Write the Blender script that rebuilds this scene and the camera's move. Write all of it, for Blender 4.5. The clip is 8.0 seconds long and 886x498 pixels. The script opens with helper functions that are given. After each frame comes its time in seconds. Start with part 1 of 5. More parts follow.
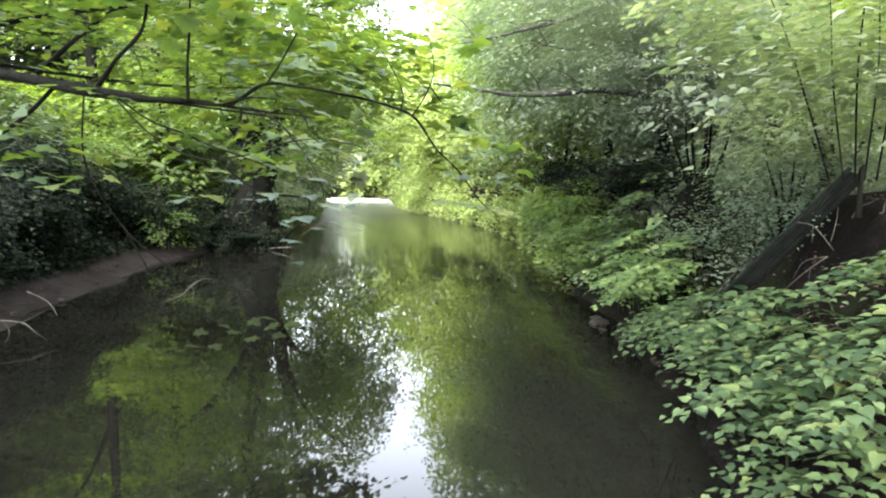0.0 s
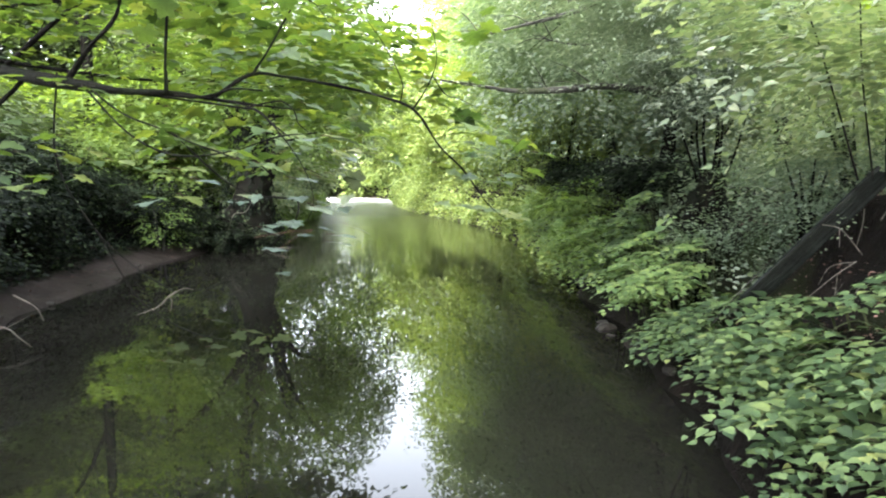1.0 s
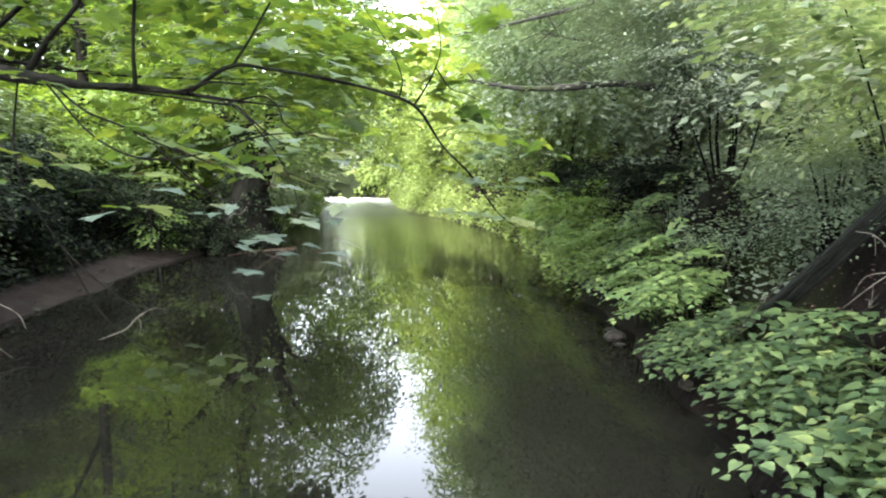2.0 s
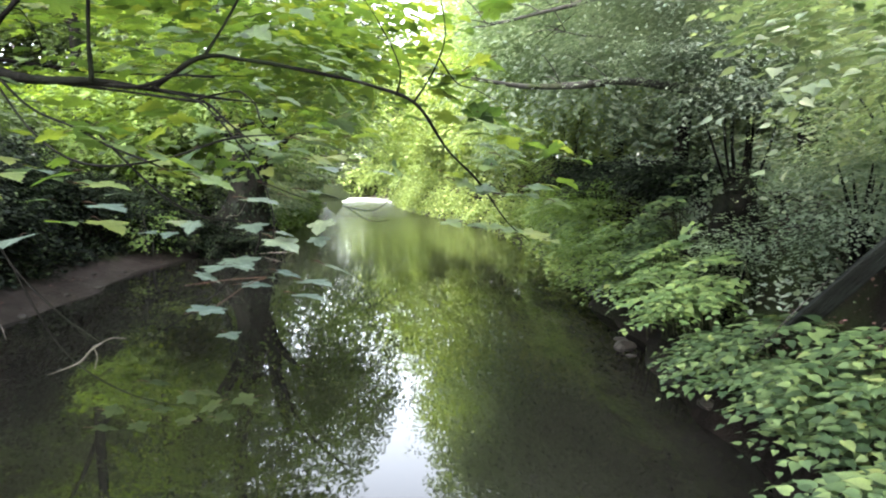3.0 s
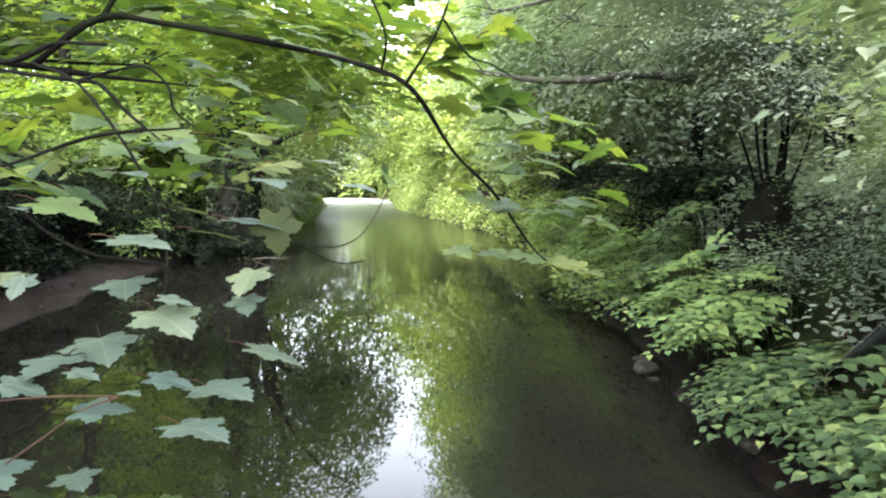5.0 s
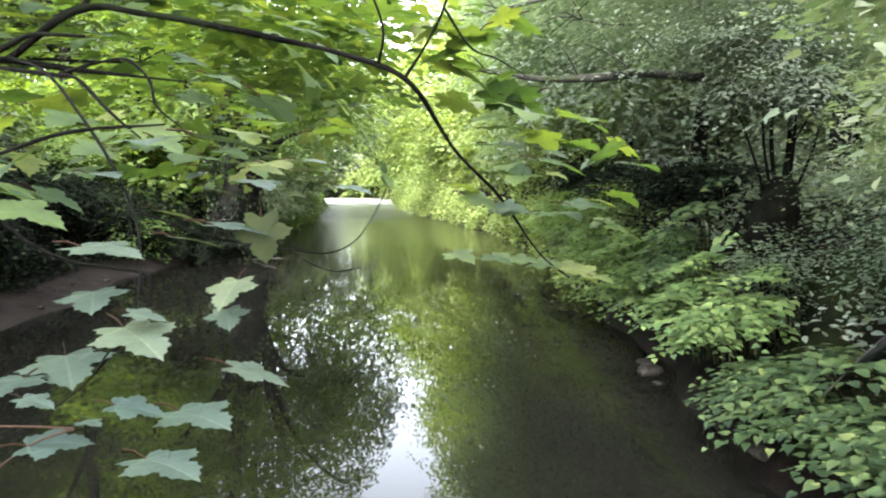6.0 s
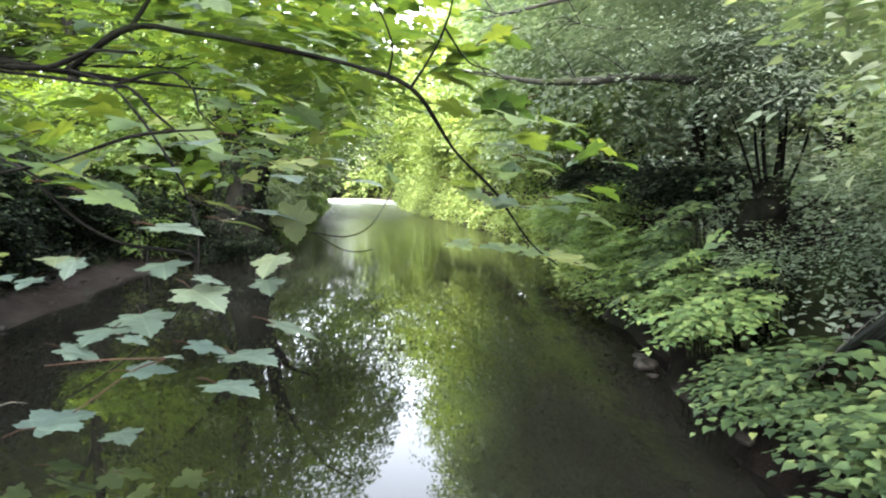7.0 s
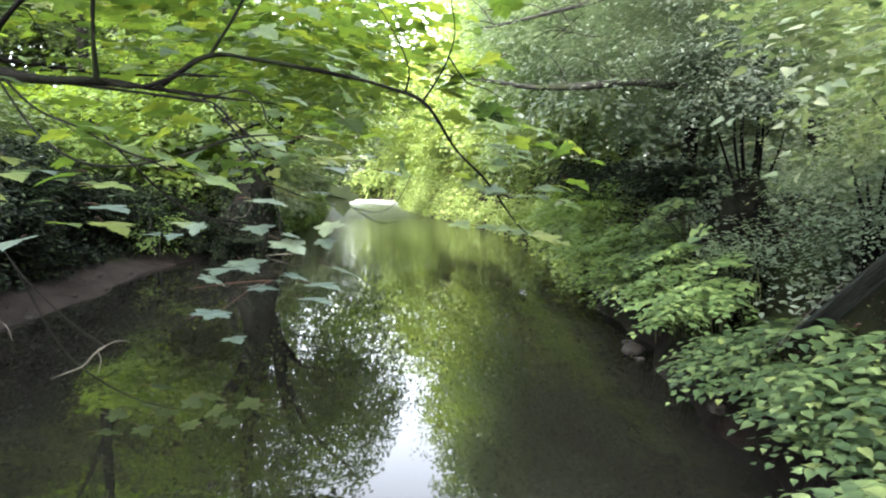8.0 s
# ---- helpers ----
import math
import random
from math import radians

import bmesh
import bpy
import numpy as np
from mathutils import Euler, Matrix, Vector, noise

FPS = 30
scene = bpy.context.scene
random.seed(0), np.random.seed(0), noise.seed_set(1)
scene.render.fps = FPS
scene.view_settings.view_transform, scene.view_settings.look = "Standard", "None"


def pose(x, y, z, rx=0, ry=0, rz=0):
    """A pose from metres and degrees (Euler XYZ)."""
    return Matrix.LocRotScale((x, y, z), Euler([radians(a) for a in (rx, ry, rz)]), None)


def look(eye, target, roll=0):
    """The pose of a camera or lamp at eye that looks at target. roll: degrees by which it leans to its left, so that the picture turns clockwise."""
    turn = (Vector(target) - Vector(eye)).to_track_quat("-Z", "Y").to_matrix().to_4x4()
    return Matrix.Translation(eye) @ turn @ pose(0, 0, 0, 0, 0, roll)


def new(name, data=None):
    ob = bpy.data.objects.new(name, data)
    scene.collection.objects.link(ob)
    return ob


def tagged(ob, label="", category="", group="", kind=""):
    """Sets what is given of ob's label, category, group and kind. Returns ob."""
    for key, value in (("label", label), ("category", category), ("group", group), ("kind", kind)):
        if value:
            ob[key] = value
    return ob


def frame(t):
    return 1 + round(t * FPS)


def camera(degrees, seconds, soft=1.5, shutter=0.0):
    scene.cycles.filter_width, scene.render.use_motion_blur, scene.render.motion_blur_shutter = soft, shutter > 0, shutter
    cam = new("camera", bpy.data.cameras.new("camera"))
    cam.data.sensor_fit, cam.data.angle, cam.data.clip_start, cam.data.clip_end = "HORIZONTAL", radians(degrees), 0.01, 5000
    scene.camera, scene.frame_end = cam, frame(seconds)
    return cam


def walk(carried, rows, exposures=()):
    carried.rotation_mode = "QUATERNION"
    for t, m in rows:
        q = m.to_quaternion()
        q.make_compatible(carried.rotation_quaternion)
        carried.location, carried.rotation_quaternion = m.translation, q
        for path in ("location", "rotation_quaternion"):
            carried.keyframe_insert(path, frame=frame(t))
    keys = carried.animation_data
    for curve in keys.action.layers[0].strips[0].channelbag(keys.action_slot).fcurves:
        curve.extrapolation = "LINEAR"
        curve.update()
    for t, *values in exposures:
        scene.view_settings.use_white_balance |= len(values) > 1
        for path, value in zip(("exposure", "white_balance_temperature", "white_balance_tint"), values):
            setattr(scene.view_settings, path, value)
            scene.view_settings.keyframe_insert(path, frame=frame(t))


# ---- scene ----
cam = camera(73.5, 8.0, soft=2.1)
METRES, EYE, TILT, LEAN, TURN = 2.2, 1.63, -6.0, 0.0, 0.0
ROWS = [
    (0.0, 0.0, 0.0, 0.0, 0.0, 0.0, 0.0),
    (0.5, -0.0039, 0.0549, 0.006, 0.02, -0.02, -0.01),
    (1.0, -0.0067, 0.1147, 0.0138, 0.02, -0.04, -0.01),
    (1.5, -0.0104, 0.1796, 0.0256, 0.01, -0.07, 0.0),
    (3.0, -0.0215, 0.3852, 0.0685, 0.04, -0.11, 0.01),
    (3.5, -0.0223, 0.4552, 0.082, 0.05, -0.1, 0.01),
    (4.0, -0.0255, 0.5282, 0.0955, 0.05, -0.11, 0.02),
    (4.5, -0.0263, 0.603, 0.1075, 0.07, -0.08, 0.05),
    (6.0, -0.0261, 0.6927, 0.1204, 0.24, -0.07, 0.04),
    (6.5, -0.0248, 0.6676, 0.1166, 0.36, -0.06, 0.0),
    (7.0, -0.0239, 0.6058, 0.1055, 0.47, -0.02, -0.03),
    (7.5, -0.023, 0.5123, 0.0904, 0.53, 0.04, -0.07),
    (8.0, -0.0268, 0.4022, 0.0692, 0.57, 0.06, -0.07),
]
walk(cam, [(t, pose(0, 0, EYE, TILT, LEAN, TURN) @ pose(METRES * x, METRES * y, METRES * z, 90 + pitch, roll, yaw)) for t, x, y, z, yaw, pitch, roll in ROWS])

# ---- light ----
world = bpy.data.worlds.new("sky")
scene.world = world
world.use_nodes = True
wn = world.node_tree.nodes
wl = world.node_tree.links
sky = wn.new("ShaderNodeTexSky")
sky.sky_type = "NISHITA"
sky.sun_disc = False
SUN_EL, SUN_AZ = 36.0, -165.0
sky.sun_elevation, sky.sun_rotation = radians(SUN_EL), radians(SUN_AZ)
sky.dust_density, sky.air_density, sky.ozone_density = 4.0, 1.0, 1.0
grey = wn.new("ShaderNodeHueSaturation")
grey.inputs["Saturation"].default_value = 0.35
wl.new(sky.outputs[0], grey.inputs["Color"])
wl.new(grey.outputs[0], wn["Background"].inputs["Color"])
wn["Background"].inputs["Strength"].default_value = 0.15
sun = new("sun", bpy.data.lights.new("sun", "SUN"))
sun.data.energy, sun.data.angle, sun.data.color = 2.1, radians(10), (1.0, 0.96, 0.88)
az, el = radians(SUN_AZ), radians(SUN_EL)
sun.matrix_world = look((0, 0, 0), (-math.sin(az) * math.cos(el), -math.cos(az) * math.cos(el), -math.sin(el)))
scene.view_settings.exposure = 4.66


# ---- materials ----
def material(name):
    m = bpy.data.materials.new(name)
    m.use_nodes = True
    nodes, links = m.node_tree.nodes, m.node_tree.links
    return m, nodes, links, nodes["Principled BSDF"]


def ramp(nodes, links, source, stops):
    r = nodes.new("ShaderNodeValToRGB")
    while len(r.color_ramp.elements) < len(stops):
        r.color_ramp.elements.new(0.5)
    for e, (p, c) in zip(r.color_ramp.elements, stops):
        e.position, e.color = p, (*c, 1)
    links.new(source, r.inputs["Fac"])
    return r.outputs["Color"]


def noise_out(nodes, links, scale, detail=4, rough=0.55, stretch=None, distort=0.0):
    n = nodes.new("ShaderNodeTexNoise")
    n.inputs["Scale"].default_value, n.inputs["Detail"].default_value = scale, detail
    n.inputs["Roughness"].default_value, n.inputs["Distortion"].default_value = rough, distort
    c = nodes.new("ShaderNodeTexCoord")
    if stretch:
        mp = nodes.new("ShaderNodeMapping")
        mp.inputs["Scale"].default_value = stretch
        links.new(c.outputs["Object"], mp.inputs["Vector"])
        links.new(mp.outputs["Vector"], n.inputs["Vector"])
    else:
        links.new(c.outputs["Object"], n.inputs["Vector"])
    return n.outputs["Fac"]


def bumped(nodes, links, bsdf, height, strength, dist):
    b = nodes.new("ShaderNodeBump")
    b.inputs["Strength"].default_value, b.inputs["Distance"].default_value = strength, dist
    links.new(height, b.inputs["Height"])
    links.new(b.outputs["Normal"], bsdf.inputs["Normal"])


def mix_rgb(nodes, links, fac, a, b, mode="MIX"):
    x = nodes.new("ShaderNodeMix")
    x.data_type, x.blend_type = "RGBA", mode
    for socket, v in ((x.inputs[0], fac), (x.inputs[6], a), (x.inputs[7], b)):
        if isinstance(v, bpy.types.NodeSocket):
            links.new(v, socket)
        else:
            socket.default_value = v if isinstance(v, float) else (*v, 1)
    return x.outputs[2]


def leaf_material(name, stops, through_light, gloss=0.45, spec=0.35, share=0.45):
    """Thin leaf: a lit face, light that comes through, a soft sheen; every leaf has its own tone."""
    m, nodes, links, b = material(name)
    info, geo = nodes.new("ShaderNodeObjectInfo"), nodes.new("ShaderNodeNewGeometry")
    add, fr = nodes.new("ShaderNodeMath"), nodes.new("ShaderNodeMath")
    add.operation, fr.operation = "ADD", "FRACT"
    links.new(info.outputs["Random"], add.inputs[0])
    links.new(geo.outputs["Random Per Island"], add.inputs[1])
    links.new(add.outputs[0], fr.inputs[0])
    col = ramp(nodes, links, fr.outputs[0], [(p, (0.9 * c[0], 0.79 * c[1], 1.26 * c[2])) for p, c in stops])
    spots, drift = noise_out(nodes, links, 9, 3), noise_out(nodes, links, 0.9, 2)
    shade = ramp(nodes, links, spots, [(0.3, (0.86, 0.86, 0.86)), (0.7, (1.1, 1.1, 1.07))])
    shade = mix_rgb(nodes, links, 1.0, shade, ramp(nodes, links, drift, [(0.32, (0.76, 0.78, 0.8)), (0.68, (1.2, 1.18, 1.1))]), "MULTIPLY")
    col = mix_rgb(nodes, links, 1.0, col, shade, "MULTIPLY")
    links.new(col, b.inputs["Base Color"])
    b.inputs["Roughness"].default_value = gloss
    b.inputs["Specular IOR Level"].default_value = spec
    tr = nodes.new("ShaderNodeBsdfTranslucent")
    links.new(mix_rgb(nodes, links, 1.0, col, through_light, "MULTIPLY"), tr.inputs["Color"])
    mx = nodes.new("ShaderNodeMixShader")
    mx.inputs[0].default_value = share
    links.new(b.outputs[0], mx.inputs[1])
    links.new(tr.outputs[0], mx.inputs[2])
    links.new(mx.outputs[0], nodes["Material Output"].inputs["Surface"])
    return m


def bark_material(name, dark, light, moss, moss_at=0.62):
    m, nodes, links, b = material(name)
    f = noise_out(nodes, links, 9, 6, 0.65, (1, 1, 0.25))
    g = noise_out(nodes, links, 2.2, 3)
    col = ramp(nodes, links, f, [(0.3, dark), (0.7, light)])
    mossy = ramp(nodes, links, g, [(moss_at - 0.08, (0, 0, 0)), (moss_at + 0.08, (1, 1, 1))])
    links.new(mix_rgb(nodes, links, mossy, col, moss), b.inputs["Base Color"])
    b.inputs["Roughness"].default_value = 0.85
    b.inputs["Specular IOR Level"].default_value = 0.05
    bumped(nodes, links, b, f, 0.8, 0.03)
    return m


def ground_material():
    m, nodes, links, b = material("bank_soil")
    f = noise_out(nodes, links, 3.0, 8, 0.65)
    g = noise_out(nodes, links, 26, 5, 0.7)
    w = noise_out(nodes, links, 0.5, 3)
    e = noise_out(nodes, links, 1.4, 5, 0.6)
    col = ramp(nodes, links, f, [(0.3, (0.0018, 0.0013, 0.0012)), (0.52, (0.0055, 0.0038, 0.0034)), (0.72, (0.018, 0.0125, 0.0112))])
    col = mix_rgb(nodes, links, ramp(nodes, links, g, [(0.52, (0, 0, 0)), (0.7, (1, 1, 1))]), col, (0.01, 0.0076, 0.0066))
    col = mix_rgb(nodes, links, ramp(nodes, links, w, [(0.55, (0, 0, 0)), (0.7, (1, 1, 1))]), col, (0.02, 0.03, 0.009))
    # silt left by high water on the low shelf, paler and smooth
    silt = ramp(nodes, links, f, [(0.3, (0.014, 0.011, 0.0102)), (0.7, (0.048, 0.039, 0.036))])
    silt = mix_rgb(nodes, links, ramp(nodes, links, g, [(0.6, (0, 0, 0)), (0.75, (1, 1, 1))]), silt, (0.012, 0.009, 0.0075))
    geo, sep = nodes.new("ShaderNodeNewGeometry"), nodes.new("ShaderNodeSeparateXYZ")
    links.new(geo.outputs["Position"], sep.inputs[0])
    lift = nodes.new("ShaderNodeMath")
    lift.operation = "MULTIPLY_ADD"
    links.new(e, lift.inputs[0])
    lift.inputs[1].default_value = 0.35
    links.new(sep.outputs["Z"], lift.inputs[2])
    low = nodes.new("ShaderNodeMapRange")
    low.inputs["From Min"].default_value, low.inputs["From Max"].default_value = 0.36, 0.46
    low.inputs["To Min"].default_value, low.inputs["To Max"].default_value = 1.0, 0.0
    links.new(lift.outputs[0], low.inputs["Value"])
    shelf = nodes.new("ShaderNodeMapRange")
    shelf.inputs["From Min"].default_value, shelf.inputs["From Max"].default_value = -1.5, -0.5
    shelf.inputs["To Min"].default_value, shelf.inputs["To Max"].default_value = 1.0, 0.0
    links.new(sep.outputs["X"], shelf.inputs["Value"])
    both = nodes.new("ShaderNodeMath")
    both.operation = "MULTIPLY"
    links.new(low.outputs[0], both.inputs[0])
    links.new(shelf.outputs[0], both.inputs[1])
    links.new(mix_rgb(nodes, links, both.outputs[0], col, silt), b.inputs["Base Color"])
    mr = nodes.new("ShaderNodeMapRange")
    mr.inputs["From Min"].default_value, mr.inputs["From Max"].default_value = 0.04, 0.3
    mr.inputs["To Min"].default_value, mr.inputs["To Max"].default_value = 0.6, 0.95
    links.new(sep.outputs["Z"], mr.inputs["Value"])
    links.new(mr.outputs[0], b.inputs["Roughness"])
    b.inputs["Specular IOR Level"].default_value = 0.08
    lumps = nodes.new("ShaderNodeMath")
    links.new(f, lumps.inputs[0])
    links.new(g, lumps.inputs[1])
    bumped(nodes, links, b, lumps.outputs[0], 1.0, 0.09)
    return m


def water_material():
    m, nodes, links, b = material("river_water")
    f = noise_out(nodes, links, 0.7, 5, 0.6)
    col = ramp(nodes, links, f, [(0.3, (0.0044, 0.0043, 0.0036)), (0.7, (0.0084, 0.0081, 0.0067))])
    links.new(col, b.inputs["Base Color"])
    b.inputs["IOR"].default_value = 1.333
    geo, sep = nodes.new("ShaderNodeNewGeometry"), nodes.new("ShaderNodeSeparateXYZ")
    links.new(geo.outputs["Position"], sep.inputs[0])
    ruffle = nodes.new("ShaderNodeMapRange")  # a light breeze ruffles the open reach downstream
    ruffle.inputs["From Min"].default_value, ruffle.inputs["From Max"].default_value = 10.0, 32.0
    ruffle.inputs["To Min"].default_value, ruffle.inputs["To Max"].default_value = 0.022, 0.24
    links.new(sep.outputs["Y"], ruffle.inputs["Value"])
    links.new(ruffle.outputs[0], b.inputs["Roughness"])
    r1 = noise_out(nodes, links, 1.5, 3, 0.5, (0.5, 1.3, 1.0))
    r2 = noise_out(nodes, links, 7.0, 2, 0.5, (0.5, 1.5, 1.0))
    add = nodes.new("ShaderNodeMath")
    add.operation = "MULTIPLY_ADD"
    links.new(r2, add.inputs[0])
    add.inputs[1].default_value = 0.07
    links.new(r1, add.inputs[2])
    bumped(nodes, links, b, add.outputs[0], 0.022, 0.03)
    return m


def riffle_material():
    """Shallow broken water: pale streaks over brown water, painted for the sky it mirrors."""
    m, nodes, links, b = material("broken_water")
    f = noise_out(nodes, links, 1.1, 6, 0.65, (0.5, 1.0, 1.0))
    geo, sep = nodes.new("ShaderNodeNewGeometry"), nodes.new("ShaderNodeSeparateXYZ")
    links.new(geo.outputs["Position"], sep.inputs[0])
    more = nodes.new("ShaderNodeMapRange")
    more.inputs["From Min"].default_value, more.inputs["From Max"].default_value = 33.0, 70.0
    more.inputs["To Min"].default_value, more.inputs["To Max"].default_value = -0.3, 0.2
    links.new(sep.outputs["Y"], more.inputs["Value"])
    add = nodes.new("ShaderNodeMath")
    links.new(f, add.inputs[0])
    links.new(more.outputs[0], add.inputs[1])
    # white in the base colour stands for reflected sky, more of it with distance
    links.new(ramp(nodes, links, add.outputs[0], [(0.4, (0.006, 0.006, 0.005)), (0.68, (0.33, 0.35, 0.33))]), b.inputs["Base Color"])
    b.inputs["Roughness"].default_value, b.inputs["IOR"].default_value = 0.25, 1.333
    bumped(nodes, links, b, noise_out(nodes, links, 5.0, 4, 0.6, (1.0, 0.5, 1.0)), 1.0, 0.12)
    return m


def plain_material(name, dark, light, rough=0.8, scale=14, stretch=None):
    m, nodes, links, b = material(name)
    f = noise_out(nodes, links, scale, 5, 0.6, stretch)
    links.new(ramp(nodes, links, f, [(0.3, dark), (0.7, light)]), b.inputs["Base Color"])
    b.inputs["Roughness"].default_value = rough
    b.inputs["Specular IOR Level"].default_value = 0.12
    bumped(nodes, links, b, f, 0.5, 0.02)
    return m


SYC = leaf_material("sycamore_leaf", [(0.0, (0.042, 0.082, 0.026)), (0.35, (0.068, 0.122, 0.032)), (0.75, (0.098, 0.158, 0.036)), (1.0, (0.16, 0.21, 0.046))], (1.65, 1.75, 0.5), 0.5, 0.2, 0.42)
def veined(m):
    """Paler palmate veins that fan from the foot of each leaf."""
    nodes, links = m.node_tree.nodes, m.node_tree.links
    coord, sep = nodes.new("ShaderNodeTexCoord"), nodes.new("ShaderNodeSeparateXYZ")
    links.new(coord.outputs["Object"], sep.inputs[0])

    def math_node(op, a, b=None):
        n = nodes.new("ShaderNodeMath")
        n.operation = op
        for socket, v in zip(n.inputs, (a, b)):
            if isinstance(v, float):
                socket.default_value = v
            elif v is not None:
                links.new(v, socket)
        return n.outputs[0]

    side = math_node("ABSOLUTE", sep.outputs["Y"])
    turn = math_node("ARCTAN2", side, sep.outputs["X"])
    reach = math_node("ADD", math_node("MULTIPLY", sep.outputs["X"], sep.outputs["X"]), math_node("MULTIPLY", side, side))
    reach = math_node("SQRT", reach)
    gap = math_node("PINGPONG", turn, 0.62)
    width = math_node("MULTIPLY", gap, reach)
    line = ramp(nodes, links, width, [(0.008, (1.55, 1.5, 1.4)), (0.022, (1.0, 1.0, 1.0))])
    ribs = math_node("PINGPONG", math_node("ADD", reach, math_node("MULTIPLY", gap, -0.5)), 0.075)
    fine = ramp(nodes, links, ribs, [(0.004, (1.22, 1.2, 1.15)), (0.014, (1.0, 1.0, 1.0))])
    both = mix_rgb(nodes, links, 1.0, line, fine, "MULTIPLY")
    b = nodes["Principled BSDF"]
    col = b.inputs["Base Color"].links[0].from_socket
    links.new(mix_rgb(nodes, links, 1.0, col, both, "MULTIPLY"), b.inputs["Base Color"])
    bumped(nodes, links, b, width, 0.35, 0.02)
    return m


SYC_TOP = leaf_material("sycamore_leaf_upper", [(0.0, (0.038, 0.068, 0.038)), (0.6, (0.058, 0.094, 0.048)), (1.0, (0.095, 0.132, 0.05))], (1.5, 1.6, 0.5), 0.5, 0.25, 0.2)
veined(SYC_TOP)
# shaded copy of the sycamore leaf, its low light painted into the tone
SYC_DIM = leaf_material("dimmed_sycamore_leaf", [(0.0, (0.018, 0.032, 0.008)), (1.0, (0.036, 0.056, 0.013))], (1.4, 1.5, 0.5), 0.6, 0.12, 0.3)
# lit copy of the knotweed leaf: the sun on some clumps is in its colour
KNOT_LIT = leaf_material("knotweed_sunlit_leaf", [(0.0, (0.06, 0.12, 0.03)), (0.5, (0.105, 0.19, 0.044)), (1.0, (0.165, 0.255, 0.058))], (1.4, 1.5, 0.55), 0.45, 0.3, 0.25)
KNOT = leaf_material("knotweed_leaf", [(0.0, (0.02, 0.045, 0.013)), (0.45, (0.048, 0.092, 0.024)), (0.8, (0.088, 0.148, 0.038)), (0.95, (0.11, 0.175, 0.044)), (1.0, (0.16, 0.21, 0.045))], (1.3, 1.4, 0.6), 0.5, 0.22, 0.25)
HAZEL = leaf_material("hazel_leaf", [(0.0, (0.12, 0.185, 0.08)), (0.5, (0.17, 0.24, 0.105)), (1.0, (0.25, 0.315, 0.15))], (1.5, 1.6, 0.75), 0.55, 0.2, 0.42)
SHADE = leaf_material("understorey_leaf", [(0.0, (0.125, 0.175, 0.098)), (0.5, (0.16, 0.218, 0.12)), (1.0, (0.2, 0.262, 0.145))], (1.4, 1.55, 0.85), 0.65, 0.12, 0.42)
CROWN = leaf_material("canopy_leaf", [(0.0, (0.065, 0.12, 0.028)), (0.6, (0.09, 0.155, 0.034)), (1.0, (0.13, 0.2, 0.045))], (1.6, 1.65, 0.55), 0.5, 0.2, 0.5)
# darker copy of the canopy leaf: dimness of far and shaded crowns in its colour
CROWN_DIM = leaf_material("dim_canopy_leaf", [(0.0, (0.034, 0.056, 0.02)), (0.6, (0.045, 0.07, 0.025)), (1.0, (0.062, 0.09, 0.032))], (1.3, 1.45, 0.7), 0.55, 0.12, 0.35)
# brighter copy of the canopy leaf: sunlight on the far reach painted into it
CROWN_LIT = leaf_material("sunlit_canopy_leaf", [(0.0, (0.11, 0.18, 0.044)), (0.6, (0.145, 0.22, 0.052)), (1.0, (0.195, 0.27, 0.066))], (1.5, 1.55, 0.6), 0.5, 0.2, 0.45)
WILLOW = leaf_material("willow_leaf", [(0.0, (0.1, 0.152, 0.074)), (0.5, (0.128, 0.188, 0.09)), (1.0, (0.16, 0.226, 0.11))], (1.4, 1.55, 0.85), 0.65, 0.12, 0.42)
# ivy far below its own tone: the deep shade of the bank is in the colour
IVY_SHADED = leaf_material("shaded_ivy_leaf", [(0.0, (0.004, 0.007, 0.0036)), (0.7, (0.0095, 0.016, 0.0075)), (1.0, (0.055, 0.085, 0.03))], (1.1, 1.3, 0.7), 0.55, 0.06, 0.25)
FERN = leaf_material("fern_frond", [(0.0, (0.085, 0.155, 0.022)), (1.0, (0.145, 0.24, 0.034))], (1.7, 1.7, 0.45), 0.5, 0.2, 0.5)
PETIOLE = plain_material("red_leaf_stalk", (0.022, 0.013, 0.008), (0.045, 0.02, 0.013), 0.5)
# blacker than bark is: shade beneath the crowns is carried by this colour
BARK = bark_material("shade_dark_bark", (0.0018, 0.0018, 0.0016), (0.0075, 0.0072, 0.006), (0.006, 0.0085, 0.004))
BARK_GREY = bark_material("grey_bark", (0.02, 0.02, 0.018), (0.055, 0.055, 0.05), (0.026, 0.033, 0.015))
STEM = plain_material("green_stem", (0.02, 0.028, 0.012), (0.04, 0.045, 0.022), 0.6)
DEADWOOD = plain_material("dead_twig_wood", (0.045, 0.042, 0.036), (0.1, 0.092, 0.08), 0.8, 30)
PLANK = plain_material("weathered_timber", (0.002, 0.0026, 0.0024), (0.011, 0.014, 0.0125), 0.8, 12, (1, 0.12, 1))
LITTER = leaf_material("dead_leaf", [(0.0, (0.035, 0.022, 0.012)), (0.7, (0.07, 0.045, 0.024)), (1.0, (0.14, 0.1, 0.06))], (1.2, 1.0, 0.7), 0.7, 0.2, 0.1)
STONE = plain_material("river_stone", (0.01, 0.0088, 0.0075), (0.032, 0.029, 0.025), 0.6, 9)
SOIL, WATER, RIFFLE = ground_material(), water_material(), riffle_material()


